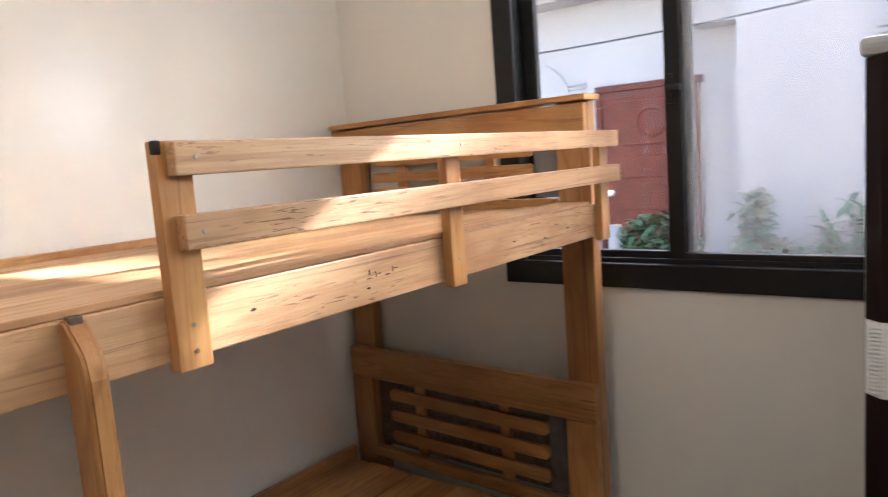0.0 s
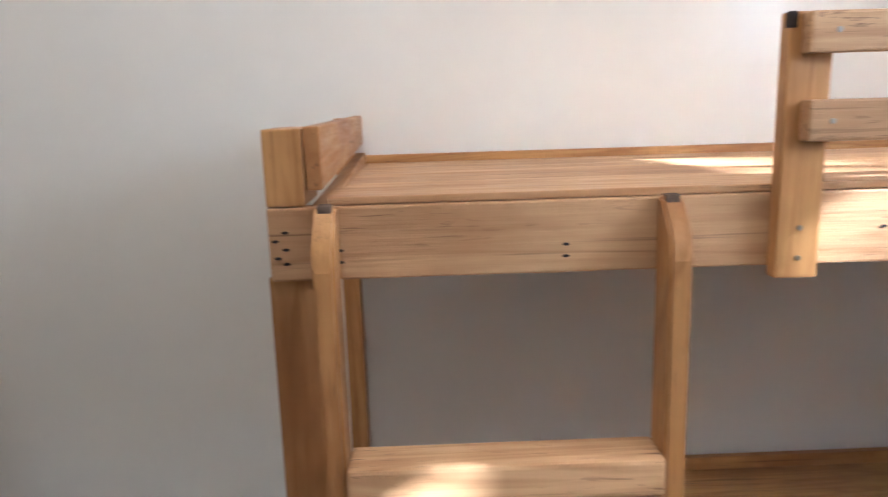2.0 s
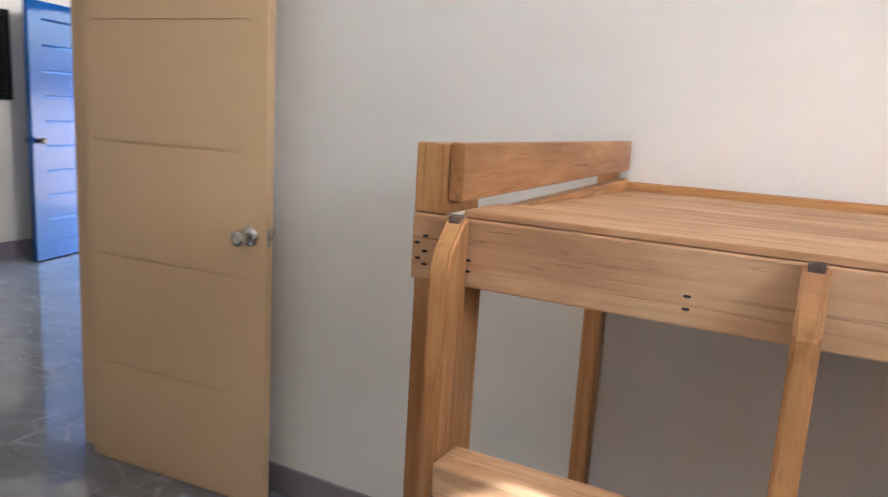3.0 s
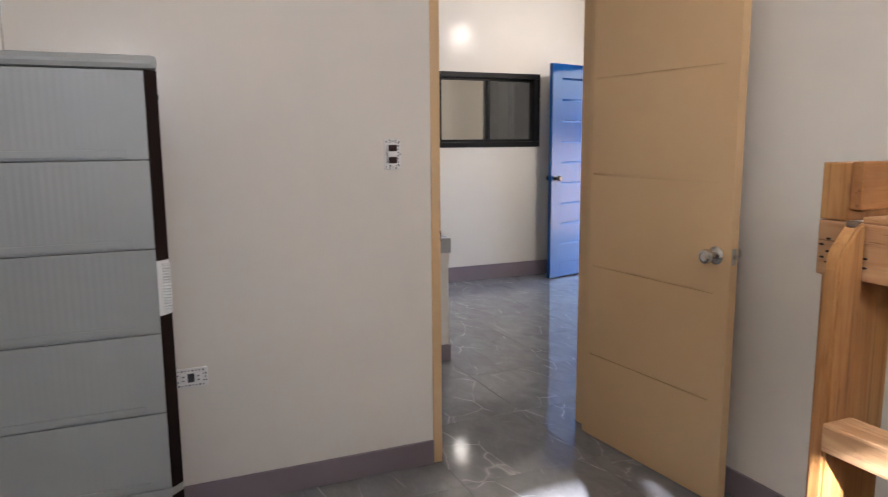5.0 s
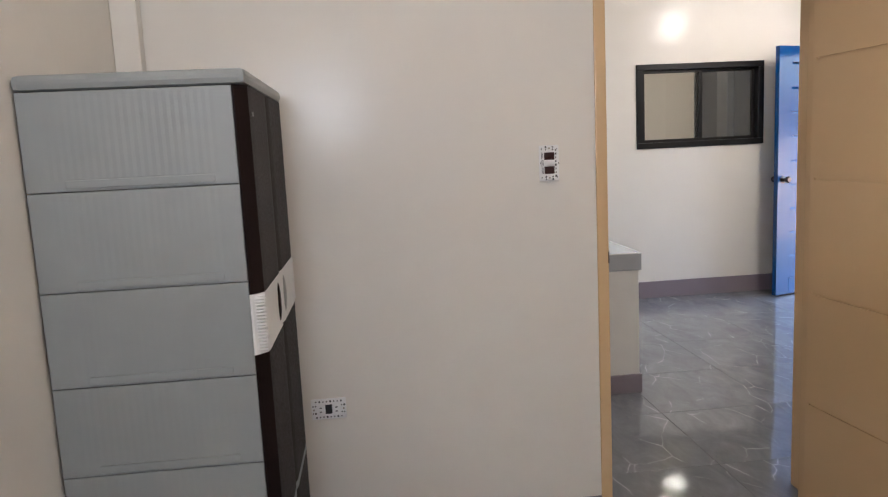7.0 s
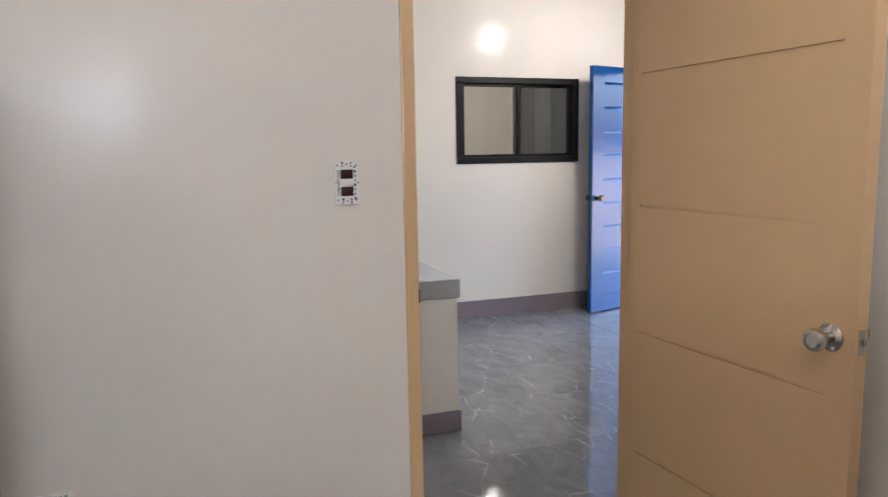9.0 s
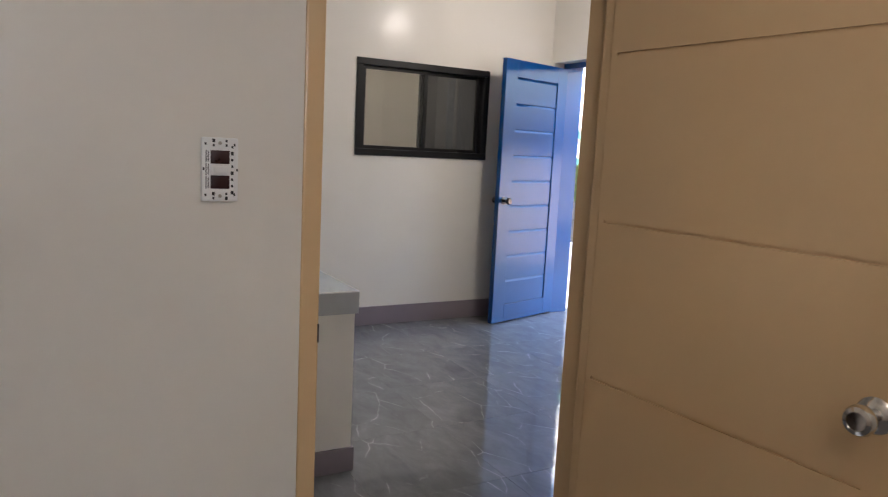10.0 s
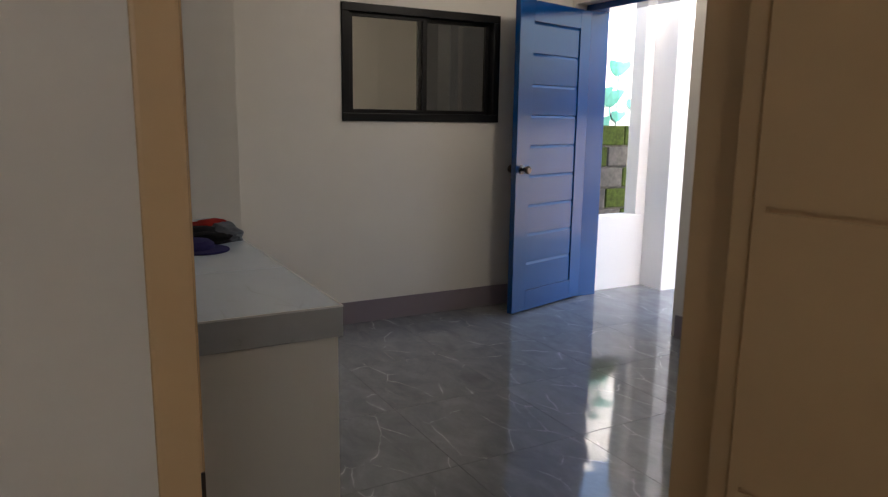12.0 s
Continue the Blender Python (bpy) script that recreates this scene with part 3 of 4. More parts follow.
            part("slat", b, M_WOOD[0], bed)
        top = 1.437 if zs[0] > 1 else 0.615
        low = 1.262 if zs[0] > 1 else 0.355
        for x in (-1.03, -0.66):
            w("cleat", x, fy - 0.0015, low - 0.01, x - 0.042, fy + 0.012, top + 0.01, 2)
    # this panel's dark colour carries the shade in the slat gaps
    part("backing_panel", B(BX - 0.207, fy + 0.0125, 0.357, BXB + 0.101, fy + 0.020, 0.613, 0.001, askew), M_WEATHER_SHADE, bed, "recessed wooden backing panel, coloured dark for the shaded gaps")
    for z0, z1 in ((1.264, 1.435), (0.357, 0.613)):
        part("backing_board", B(BX - 0.128, fy + 0.0005, z0, BX - 0.205, fy + 0.010, z1, 0.002, askew), M_GREY_BOARD, bed, "grey backing board")
    w = w0
    # a pencil scribble on the pale rail
    for k, (y, z, dy, dz) in enumerate(((1.10, 1.200, 0.010, 0.002), (1.104, 1.207, 0.003, 0.009), (1.12, 1.201, 0.002, 0.010), (1.127, 1.205, 0.008, 0.002), (1.145, 1.200, 0.012, 0.002), (1.165, 1.203, 0.002, 0.010), (1.17, 1.208, 0.008, 0.002))):
        part("pencil_mark", B(BX - 0.001, y, z, BX + 0.0005, y + dy, z + dz, 0), M_CHAR, bed)
    # lower bunk
    w("side_rail", BX, FY + 0.047, 0.20, BX - 0.025, HY - 0.047, 0.318, 1)
    w("side_rail", BXB, FY + 0.047, 0.24, BXB + 0.022, HY - 0.047, 0.352, 1)
    xs = np.linspace(BX - 0.027, BXB + 0.023, 11)
    for i in range(10):
        dz = 0.003 * math.sin(i * 1.9)
        w("deck_plank", xs[i] - 0.0015, FY + 0.05, 0.303 + dz, xs[i + 1] + 0.0015, HY - 0.085, 0.320 + dz, 1, "", 0.0015)
    w("foot_rail", BX - 0.127, FY + 0.002, 0.20, BXB + 0.056, FY + 0.027, 0.30, 0)
    # ladder on the front: two uprights leaning a little, broad treads between them
    for y0, y1 in ((0.196, 0.222), (0.590, 0.616)):
        lb = bmesh.new()
        zt = 1.247
        prof = [(BX + 0.001, 0.0), (BX + 0.062, 0.0), (BX + 0.054, zt - 0.065), (BX + 0.048, zt - 0.040), (BX + 0.016, zt - 0.004), (BX + 0.001, zt)]
        l0 = [lb.verts.new((x, y0, z)) for x, z in prof]
        l1 = [lb.verts.new((x, y1, z)) for x, z in prof]
        for k in range(len(prof)):
            lb.faces.new((l0[k], l0[(k + 1) % len(prof)], l1[(k + 1) % len(prof)], l1[k]))
        lb.faces.new(l0[::-1])
        lb.faces.new(l1)
        bmesh.ops.bevel(lb, geom=lb.edges[:], offset=0.004, segments=2, affect="EDGES")
        part("ladder_upright", lb, M_WOOD[2], bed)
        tip = B(BX + 0.004, y0 + 0.005, zt - 0.010, BX + 0.020, y1 - 0.005, zt + 0.0008, 0.002)
        part("worn_end", tip, M_WEATHER_SHADE, bed, "dark weathered top of the ladder upright")
    for z in (0.948, 0.632, 0.316):
        w("ladder_tread", BX + 0.003, 0.2225, z - 0.045, BX + 0.066, 0.5895, z, 3, "worn pine ladder tread", 0.005)
    # nail holes and screw heads in the pale rail
    for y, z in ((0.160, 1.215), (0.160, 1.195), (0.160, 1.178), (0.148, 1.205), (0.150, 1.185), (0.222, 1.192), (0.222, 1.178), (0.485, 1.191), (0.485, 1.177), (0.86, 1.20), (1.10, 1.185), (1.58, 1.20), (1.72, 1.19), (1.84, 1.20)):
        hb = bmesh.new()
        cyl(hb, (BX - 0.004, y, z), (BX + 0.0012, y, z), 0.0026, 0.0026, 8)
        bmesh.ops.scale(hb, vec=(1, 1.7, 0.7), space=Matrix.Translation((0, -y, -z)), verts=hb.verts)
        part("nail_hole", hb, M_CHAR, bed, "dark rusted nail hole")
    for y, z in ((0.748, 1.205), (0.748, 1.170), (1.340, 1.20), (0.765, 1.42), (0.765, 1.325), (1.340, 1.42)):
        hb = bmesh.new()
        x = gx if z < 1.3 else gx + 0.021
        cyl(hb, (x - 0.002, y, z), (x + 0.0014, y, z), 0.0035, 0.003, 10)
        part("screw", hb, M_STEEL, bed, "small screw head")


bunk_bed()


# ---------------------------------------------------------------- plastic wardrobes
def wardrobe():
    """Built with its front to -x, its near side at y = 0 and its back at x = 0.47; 0.64 wide along -y."""
    c = thing("wardrobe", 0, 0, 0, "tall grey plastic wardrobe, dark brown doors, white handle band", "wardrobe")
    D, W, H = 0.465, 0.635, 1.582
    x0 = 0.009
    # carcass: sides of six stacked ribbed panels, a back and a base
    zs = [0.055, 0.235, 0.455, 0.666, 0.880, 1.102, 1.327, 1.546]
    for side in (0, 1):
        ys = (-0.014, 0.0) if side == 0 else (-W, -W + 0.014)
        for i in range(len(zs) - 1):
            a, b = zs[i] + 0.001, zs[i + 1] - 0.001
            bm = bmesh.new()
            yo, yi = (ys[1], ys[0]) if side == 0 else (ys[0], ys[1])
            sgn = 1 if side == 0 else -1
            cube(bm, x0, min(yo, yi), a, D, max(yo, yi), b, 0.002)
            # fluted field just proud of the panel, and a moulded lip along its foot
            n = 44
            xs = np.linspace(x0 + 0.040, D - 0.045, n + 1)
            prev = None
            for k, x in enumerate(xs):
                d = yo + sgn * (0.0003 if k % 2 else 0.00055)
                cur = (bm.verts.new((x, d, a + 0.026)), bm.verts.new((x, d, b - 0.006)))
                if prev:
                    bm.faces.new((prev[0], cur[0], cur[1], prev[1]))
                prev = cur
            cube(bm, x0 + 0.05, min(yo, yo + sgn * 0.004), a + 0.006, D - 0.085, max(yo, yo + sgn * 0.004), a + 0.024, 0.004)
            part("side_panel", bm, M_GREYPL, c)
    part("back_panel", B(D - 0.012, -W + 0.0145, 0.055, D - 0.001, -0.0145, 1.546, 0.002), M_GREYPL, c)
    part("base", B(x0 - 0.008, -W + 0.006, 0.0, D - 0.006, -0.006, 0.054, 0.006), M_BLACKPL, c, "black plastic plinth")
    # lid with rounded edge
    part("lid", B(-0.024, -W - 0.004, 1.547, D + 0.004, 0.006, H, 0.014), M_GREYPL, c, "rounded pale grey plastic lid")
    # two doors, upper and lower halves joined by the white band
    def panel(y0, y1, z0, z1, mat, parent, name, lab="", bow=0.0):
        bm = bmesh.new()
        n = 12
        rows = []
        for k in range(n + 1):
            u = k / n
            y = y0 + (y1 - y0) * u
            edge = u if abs(y0) < 0.1 or abs(y0) > 0.6 else 1 - u
            x = -0.027 * min(1, (edge / 0.09)) ** 0.5 + (0.004 if edge > 0.985 else 0) - bow * math.sin(math.pi * u)
            rows.append((bm.verts.new((x + 0.004, y, z0)), bm.verts.new((x + 0.004, y, z1)), bm.verts.new((0.0085, y, z0)), bm.verts.new((0.0085, y, z1))))
        for p, q in zip(rows, rows[1:]):
            bm.faces.new((p[0], q[0], q[1], p[1]))
            bm.faces.new((p[2], p[3], q[3], q[2]))
            bm.faces.new((p[0], p[2], q[2], q[0]))
            bm.faces.new((p[1], q[1], q[3], p[3]))
        for p in (rows[0], rows[-1]):
            bm.faces.new((p[0], p[1], p[3], p[2]))
        return part(name, bm, mat, parent, lab, True)
    mid = -W / 2
    for y0, y1, inner in ((-0.002, mid + 0.001, -1), (mid - 0.001, -W + 0.002, 1)):
        door = panel(y0, y1, 1.071, 1.546, M_BROWN, c, "door", "dark brown plastic door, upper half")
        panel(y0, y1, 0.455, 0.926, M_BROWN, c, "door", "dark brown plastic door, lower half")
        band = panel(y0, y1, 0.927, 1.070, M_WHITEPL, c, "handle_band", "white ribbed plastic handle band")
        for k in range(17):
            z = 0.936 + k * 0.0077
            ya, yb = (y0 - 0.006, y0 - 0.034) if inner < 0 else (y1 + 0.034, y1 + 0.006)
            part("rib", B(-0.0240, yb, z, -0.002, ya, z + 0.0036, 0.0008), M_WHITEPL, band)
        # oval grip: a solid oval whose tone stands for the shade of a hollow
        gy = mid + (0.066 if inner < 0 else -0.055)
        g = bmesh.new()
        bmesh.ops.create_uvsphere(g, u_segments=20, v_segments=10, radius=1.0)
        bmesh.ops.scale(g, vec=(0.006, 0.020, 0.052), verts=g.verts)
        bmesh.ops.translate(g, vec=(-0.0225, gy, 1.0), verts=g.verts)
        part("grip", g, M_BROWN if inner < 0 else M_GREYPL, band, "oval grip, the hollow's shade given by its tone")
        panel(y0, y1, 0.433, 0.454, M_GREYPL, c, "shelf_edge", "pale plastic shelf edge")
        panel(y0, y1, 0.06, 0.432, M_BROWN, c, "drawer_front", "dark brown plastic drawer front")
    part("badge", B(-0.0245, -0.075, 1.478, -0.021, -0.045, 1.488, 0.001), M_BADGE, c, "small dull grey oval badge")
    return c


first = wardrobe()
first.matrix_basis = pose(0.628, -1.002, 0)
second = copy_thing(first, pose(0.354, 1.695, 0, 0, 0, 90) @ Matrix.Diagonal((1, 1, 0.98, 1)))


# ---------------------------------------------------------------- switch and outlet
def mounting_frame(name, x, z, wide, tall, label, vertical):
    """A cover-less wiring frame on the south wall: a thin white frame, three bays, small punched holes."""
    y = YS + 0.005
    o = thing(name, x, YS, z, label, "switch" if vertical else "outlet")
    hw, hh = wide / 2, tall / 2
    part("plate", B(x - hw, YS + 0.0005, z - hh, x + hw, y + 0.006, z + hh, 0.004), M_WHITEPL, o)
    for k, s in enumerate((-1, 0, 1)):
        if vertical:
            cx, cz, a, b = x, z + s * 0.0235, 0.0175, 0.0125 if s else 0.0105
        else:
            cx, cz, a, b = x + s * 0.0265, z, 0.0115, 0.0165
        if vertical:
            mat, lab = (M_WHITEPL, "white rocker switch") if s == 0 else (M_REDPL, "empty dark red wiring bay")
        else:
            mat, lab = (M_BLACKPL, "empty black wiring bay") if s == 0 else (M_WHITEPL, "white two-pin socket")
        bay = part("bay", B(cx - a, y + 0.0055, cz - b, cx + a, y + (0.0105 if mat is M_WHITEPL else 0.0068), cz + b, 0.0015), mat, o, lab)
        if vertical and s == 0:
            part("rocker", B(cx - 0.011, y + 0.0105, cz - 0.007, cx + 0.011, y + 0.0135, cz + 0.007, 0.0015), M_WHITEPL, bay)
        if not vertical and s:
            for dz in (-0.007, 0.007):
                part("slot", B(cx - 0.004, y + 0.0104, cz + dz - 0.0018, cx + 0.004, y + 0.0110, cz + dz + 0.0018, 0.0004), M_BLACKPL, bay)
    # punched holes round the rim
    along, across = (hh, hw) if vertical else (hw, hh)
    spots = []
    for u in np.linspace(-0.72, 0.72, 8):
        spots += [(u * along, -0.66 * across)] if vertical else [(u * along, 0.76 * across), (u * along, -0.76 * across)]
    if vertical:
        # long slots down one side, in three pairs
        for dz in (-0.0245, 0.0, 0.0245):
            for px, hgt in ((0.0215, 0.0105), (0.0255, 0.0115)):
                part("slot", B(x + px - 0.0009, y + 0.0058, z + dz - hgt, x + px + 0.0009, y + 0.0066, z + dz + hgt, 0.0003), M_BLACKPL, o)
            part("rib", B(x - 0.0280, y + 0.0058, z + dz - 0.011, x - 0.0265, y + 0.0072, z + dz + 0.011, 0.0004), M_WHITEPL, o)
        for px, pz in ((0.030, 0.001), (-0.0315, 0.0), (0.0265, 0.048), (-0.0265, 0.047), (0.0265, -0.048), (-0.0265, -0.047)):
            part("hole", B(x + px - 0.0016, y + 0.0058, z + pz - 0.0025, x + px + 0.0016, y + 0.0064, z + pz + 0.0025, 0.0003), M_BLACKPL, o)
    for v in (-0.35, 0.35):
        spots += [(0.90 * along, v * across), (-0.90 * along, v * across), (0.76 * along, v * across), (-0.76 * along, v * across)]
    for k, (u, v) in enumerate(spots):
        px, pz = (v, u) if vertical else (u, v)
        r = 0.0019 if k % 3 else 0.0026
        part("hole", B(x + px - r, y + 0.0058, z + pz - r * 1.3, x + px + r, y + 0.0064, z + pz + r * 1.3, 0.0003), M_BLACKPL, o)
    for s in (-1, 1):
        sc = bmesh.new()
        px, pz = (0, s * 0.83 * hh) if vertical else (s * 0.86 * hw, 0)
        cyl(sc, (x + px, y + 0.0055, z + pz), (x + px, y + 0.0085, z + pz), 0.0035, 0.003, 12)
        part("screw", sc, M_STEEL, o)


mounting_frame("light_switch", -0.261, 1.318, 0.068, 0.120, "white wall switch frame without cover, two dark red empty bays", True)
mounting_frame("power_outlet", 0.533, 0.520, 0.118, 0.072, "white wall outlet frame without cover, two sockets", False)


# ---------------------------------------------------------------- ceiling lamps
def ceiling_lamp(x, y):
    o = thing("ceiling_lamp", x, y, ZC, "round white surface-mounted ceiling lamp, assumed and out of view, switched on", "ceiling lamp", "ceiling lamps")
    b = bmesh.new()
    cyl(b, (x, y, ZC - 0.002), (x, y, ZC - 0.06), 0.15, 0.145, 36)
    part("housing", b, M_WHITEPL, o)


# bedroom lamp body: unseen, added to go with the fill light
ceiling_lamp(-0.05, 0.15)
ceiling_lamp(-2.9, -3.8)
ceiling_lamp(-1.3, -6.5)

# ---------------------------------------------------------------- kitchen counter with folded clothes
CX, CY, CZ = -1.08, -3.0, 0.782


def counter():
    c = thing("kitchen_counter", -0.1, -3.9, 0, "cream masonry kitchen counter with a pale tiled top", "counter")
    part("body", B(CX + 0.012, -4.979, 0, XE - 0.003, CY - 0.012, CZ - 0.096, 0.003), M_WALL, c, "cream painted masonry body")
    part("skirting", B(CX + 0.001, -4.978, 0.0, XE - 0.003, CY - 0.001, 0.105, 0.003), M_SKIRT, c, "mauve-grey painted skirting")
    part("edge_band", B(CX, -4.9785, CZ - 0.0955, XE - 0.003, CY, CZ - 0.0055, 0.002), M_COUNTER_EDGE, c, "grey tile edge")
    for i in range(4):
        for j in range(4):
            x0, y1 = CX + 0.006 + i * 0.6, CY - 0.006 - j * 0.6
            x1, y0 = min(x0 + 0.597, XE - 0.004), max(y1 - 0.597, -4.977)
            part("tile", B(x0, y0, CZ - 0.0052, x1, y1, CZ, 0.0015), M_COUNTER, c)
    # white trim: the colour stands for the bright highlight on a silver edge
    part("trim", B(CX - 0.001, CY - 0.004, CZ - 0.0054, XE - 0.004, CY + 0.0012, CZ + 0.0005, 0.001), M_WHITEPL, c, "thin front edge trim, white in place of its highlight")
    part("trim", B(CX - 0.0012, -4.978, CZ - 0.0054, CX + 0.004, CY - 0.0045, CZ + 0.0005, 0.001), M_WHITEPL, c, "thin side edge trim, white in place of its highlight")


counter()


def cloth_mat(name, colour):
    k = Mat(name)
    weave = k.noise(k.scaled(1, 1, 1), 420, 2)
    soft = k.noise(k.scaled(1, 1, 1), 9, 3)
    col = k.ramp(soft, [(0.3, tuple(c * 0.8 for c in colour)), (0.7, colour)])
    k.bump(weave, 0.4, 0.002)
    return k.fill(Base_Color=col, Roughness=0.9, Specular_IOR_Level=0.2)


def crumpled(name, x, y, z, sx, sy, sz, turn, mat, label, seed, category="clothes"):
    """A folded garment: a soft slab with folds, flattened where it rests."""
    bm = bmesh.new()
    bmesh.ops.create_icosphere(bm, subdivisions=4, radius=1.0)
    for v in bm.verts:
        p = v.co.copy()
        n = noise.noise(p * 1.6 + Vector((seed, 0, 0))) * 0.30 + noise.noise(p * 3.7 + Vector((0, seed, 0))) * 0.16 + noise.noise(p * 8.0 + Vector((seed, seed, 0))) * 0.05
        fold = 0.10 * math.sin(7 * p.z + 3 * p.x + seed)
        q = p * (1 + n)
        q.x = math.copysign(abs(q.x) ** 0.75, q.x) * (1 + fold * 0.5)
        q.y = math.copysign(abs(q.y) ** 0.75, q.y)
        v.co = (q.x * sx, q.y * sy, max(q.z, -0.55) * sz)
    low = min(v.co.z for v in bm.verts)
    bm.transform(pose(x, y, z - low, 0, 0, turn))
    ob = solid(name, bm, mat, label, category)
    for face in ob.data.polygons:
        face.use_smooth = True
    return ob


C_RED = cloth_mat("red_cotton", (0.36, 0.025, 0.018))
C_NAVY = cloth_mat("navy_cotton", (0.035, 0.032, 0.13))
C_BLACK = cloth_mat("black_cotton", (0.012, 0.012, 0.014))
C_GREY = cloth_mat("grey_cotton", (0.17, 0.19, 0.22))
C_WHITE = cloth_mat("white_cotton", (0.62, 0.62, 0.60))
zc = CZ + 0.0008
crumpled("folded_shirt", -0.84, -4.25, zc, 0.19, 0.12, 0.042, 14, C_BLACK, "black folded shirt lying on the counter", 1.3)
crumpled("folded_shirt", -0.94, -4.36, zc, 0.11, 0.08, 0.050, 24, C_RED, "crumpled red cotton shirt on the counter", 4.1)
crumpled("folded_shirt", -1.005, -4.28, zc, 0.062, 0.10, 0.046, 8, C_GREY, "grey folded cloth at the end of a pile on the counter", 7.7)
crumpled("rolled_sock", -1.045, -4.47, zc, 0.030, 0.055, 0.024, 30, C_GREY, "small rolled grey sock beside the clothes", 2.9)
crumpled("folded_shirt", -0.76, -4.62, zc, 0.16, 0.10, 0.060, -12, C_WHITE, "white crumpled cloth behind the pile on the counter", 9.2)


def cap(x, y, z):
    o = thing("cap", x, y, z, "navy blue cap with white lettering marks lying on the counter", "cap")
    b = bmesh.new()
    lathe(b, [(0.088, 0.0), (0.090, 0.010), (0.087, 0.026), (0.072, 0.040), (0.036, 0.047), (0.004, 0.049)], Matrix.Translation((x, y, z)), 28)
    part("crown", b, C_NAVY, o)
    b = bmesh.new()
    lathe(b, [(0.105, 0.0), (0.108, 0.004), (0.104, 0.008), (0.06, 0.010)], Matrix.Translation((x - 0.035, y + 0.03, z)), 28)
    part("peak", b, C_NAVY, o)
    for k in range(3):
        part("mark", B(x + 0.02 + 0.016 * k, y + 0.079, z + 0.010, x + 0.03 + 0.016 * k, y + 0.0905, z + 0.026, 0.001), C_WHITE, o, "white embroidered mark")


cap(-0.83, -4.07, zc)

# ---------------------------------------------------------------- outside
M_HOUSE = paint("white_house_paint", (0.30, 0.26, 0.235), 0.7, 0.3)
M_PORCH = paint("white_porch_paint", (0.84, 0.84, 0.83), 0.6, 0.3)
M_ROOF = plain("weathered_sheet_roof", (0.16, 0.10, 0.08), 0.6, 0, 0.4, 0.2, 6, 0.1)
M_EARTH = plain("dry_earth", (0.42, 0.39, 0.35), 0.95, 0, 0.2, 0.25, 3, 0.4)
M_REDDOOR = plain("reddish_door_wood", (0.085, 0.020, 0.012), 0.65, 0, 0.15, 0.25, 14, 0.1)
M_BLOCK = plain("concrete_block", (0.10, 0.095, 0.085), 0.95, 0, 0.2, 0.35, 18, 0.6)
M_MOSS = plain("mossy_block", (0.050, 0.072, 0.014), 0.95, 0, 0.2, 0.5, 26, 0.8)
M_LEAF = plain("shrub_leaf", (0.045, 0.085, 0.034), 0.55, 0, 0.4, 0.4, 8, 0.1)
M_LEAF2 = plain("dry_leaf", (0.20, 0.19, 0.10), 0.6, 0, 0.4, 0.3, 8, 0.1)
M_TARP = plain("white_tarpaulin", (0.80, 0.82, 0.82), 0.5, 0, 0.4, 0.03, 4, 0.02)
M_LOTUS = plain("printed_lotus_green", (0.08, 0.30, 0.25), 0.5, 0, 0.4, 0.3, 12, 0.0)
M_STEM = plain("printed_stem_brown", (0.20, 0.15, 0.12), 0.6)
M_WIRE = plain("black_cable", (0.02, 0.02, 0.02), 0.5)

g = bmesh.new()
for x0, y0, x1, y1 in ((-400, -400, 400, 400),):
    g.faces.new([g.verts.new(p) for p in ((x0, y0, -0.12), (x1, y0, -0.12), (x1, y1, -0.12), (x0, y1, -0.12))])
solid("ground", g, M_EARTH, "dry brown earth round the house", "ground", "structure")


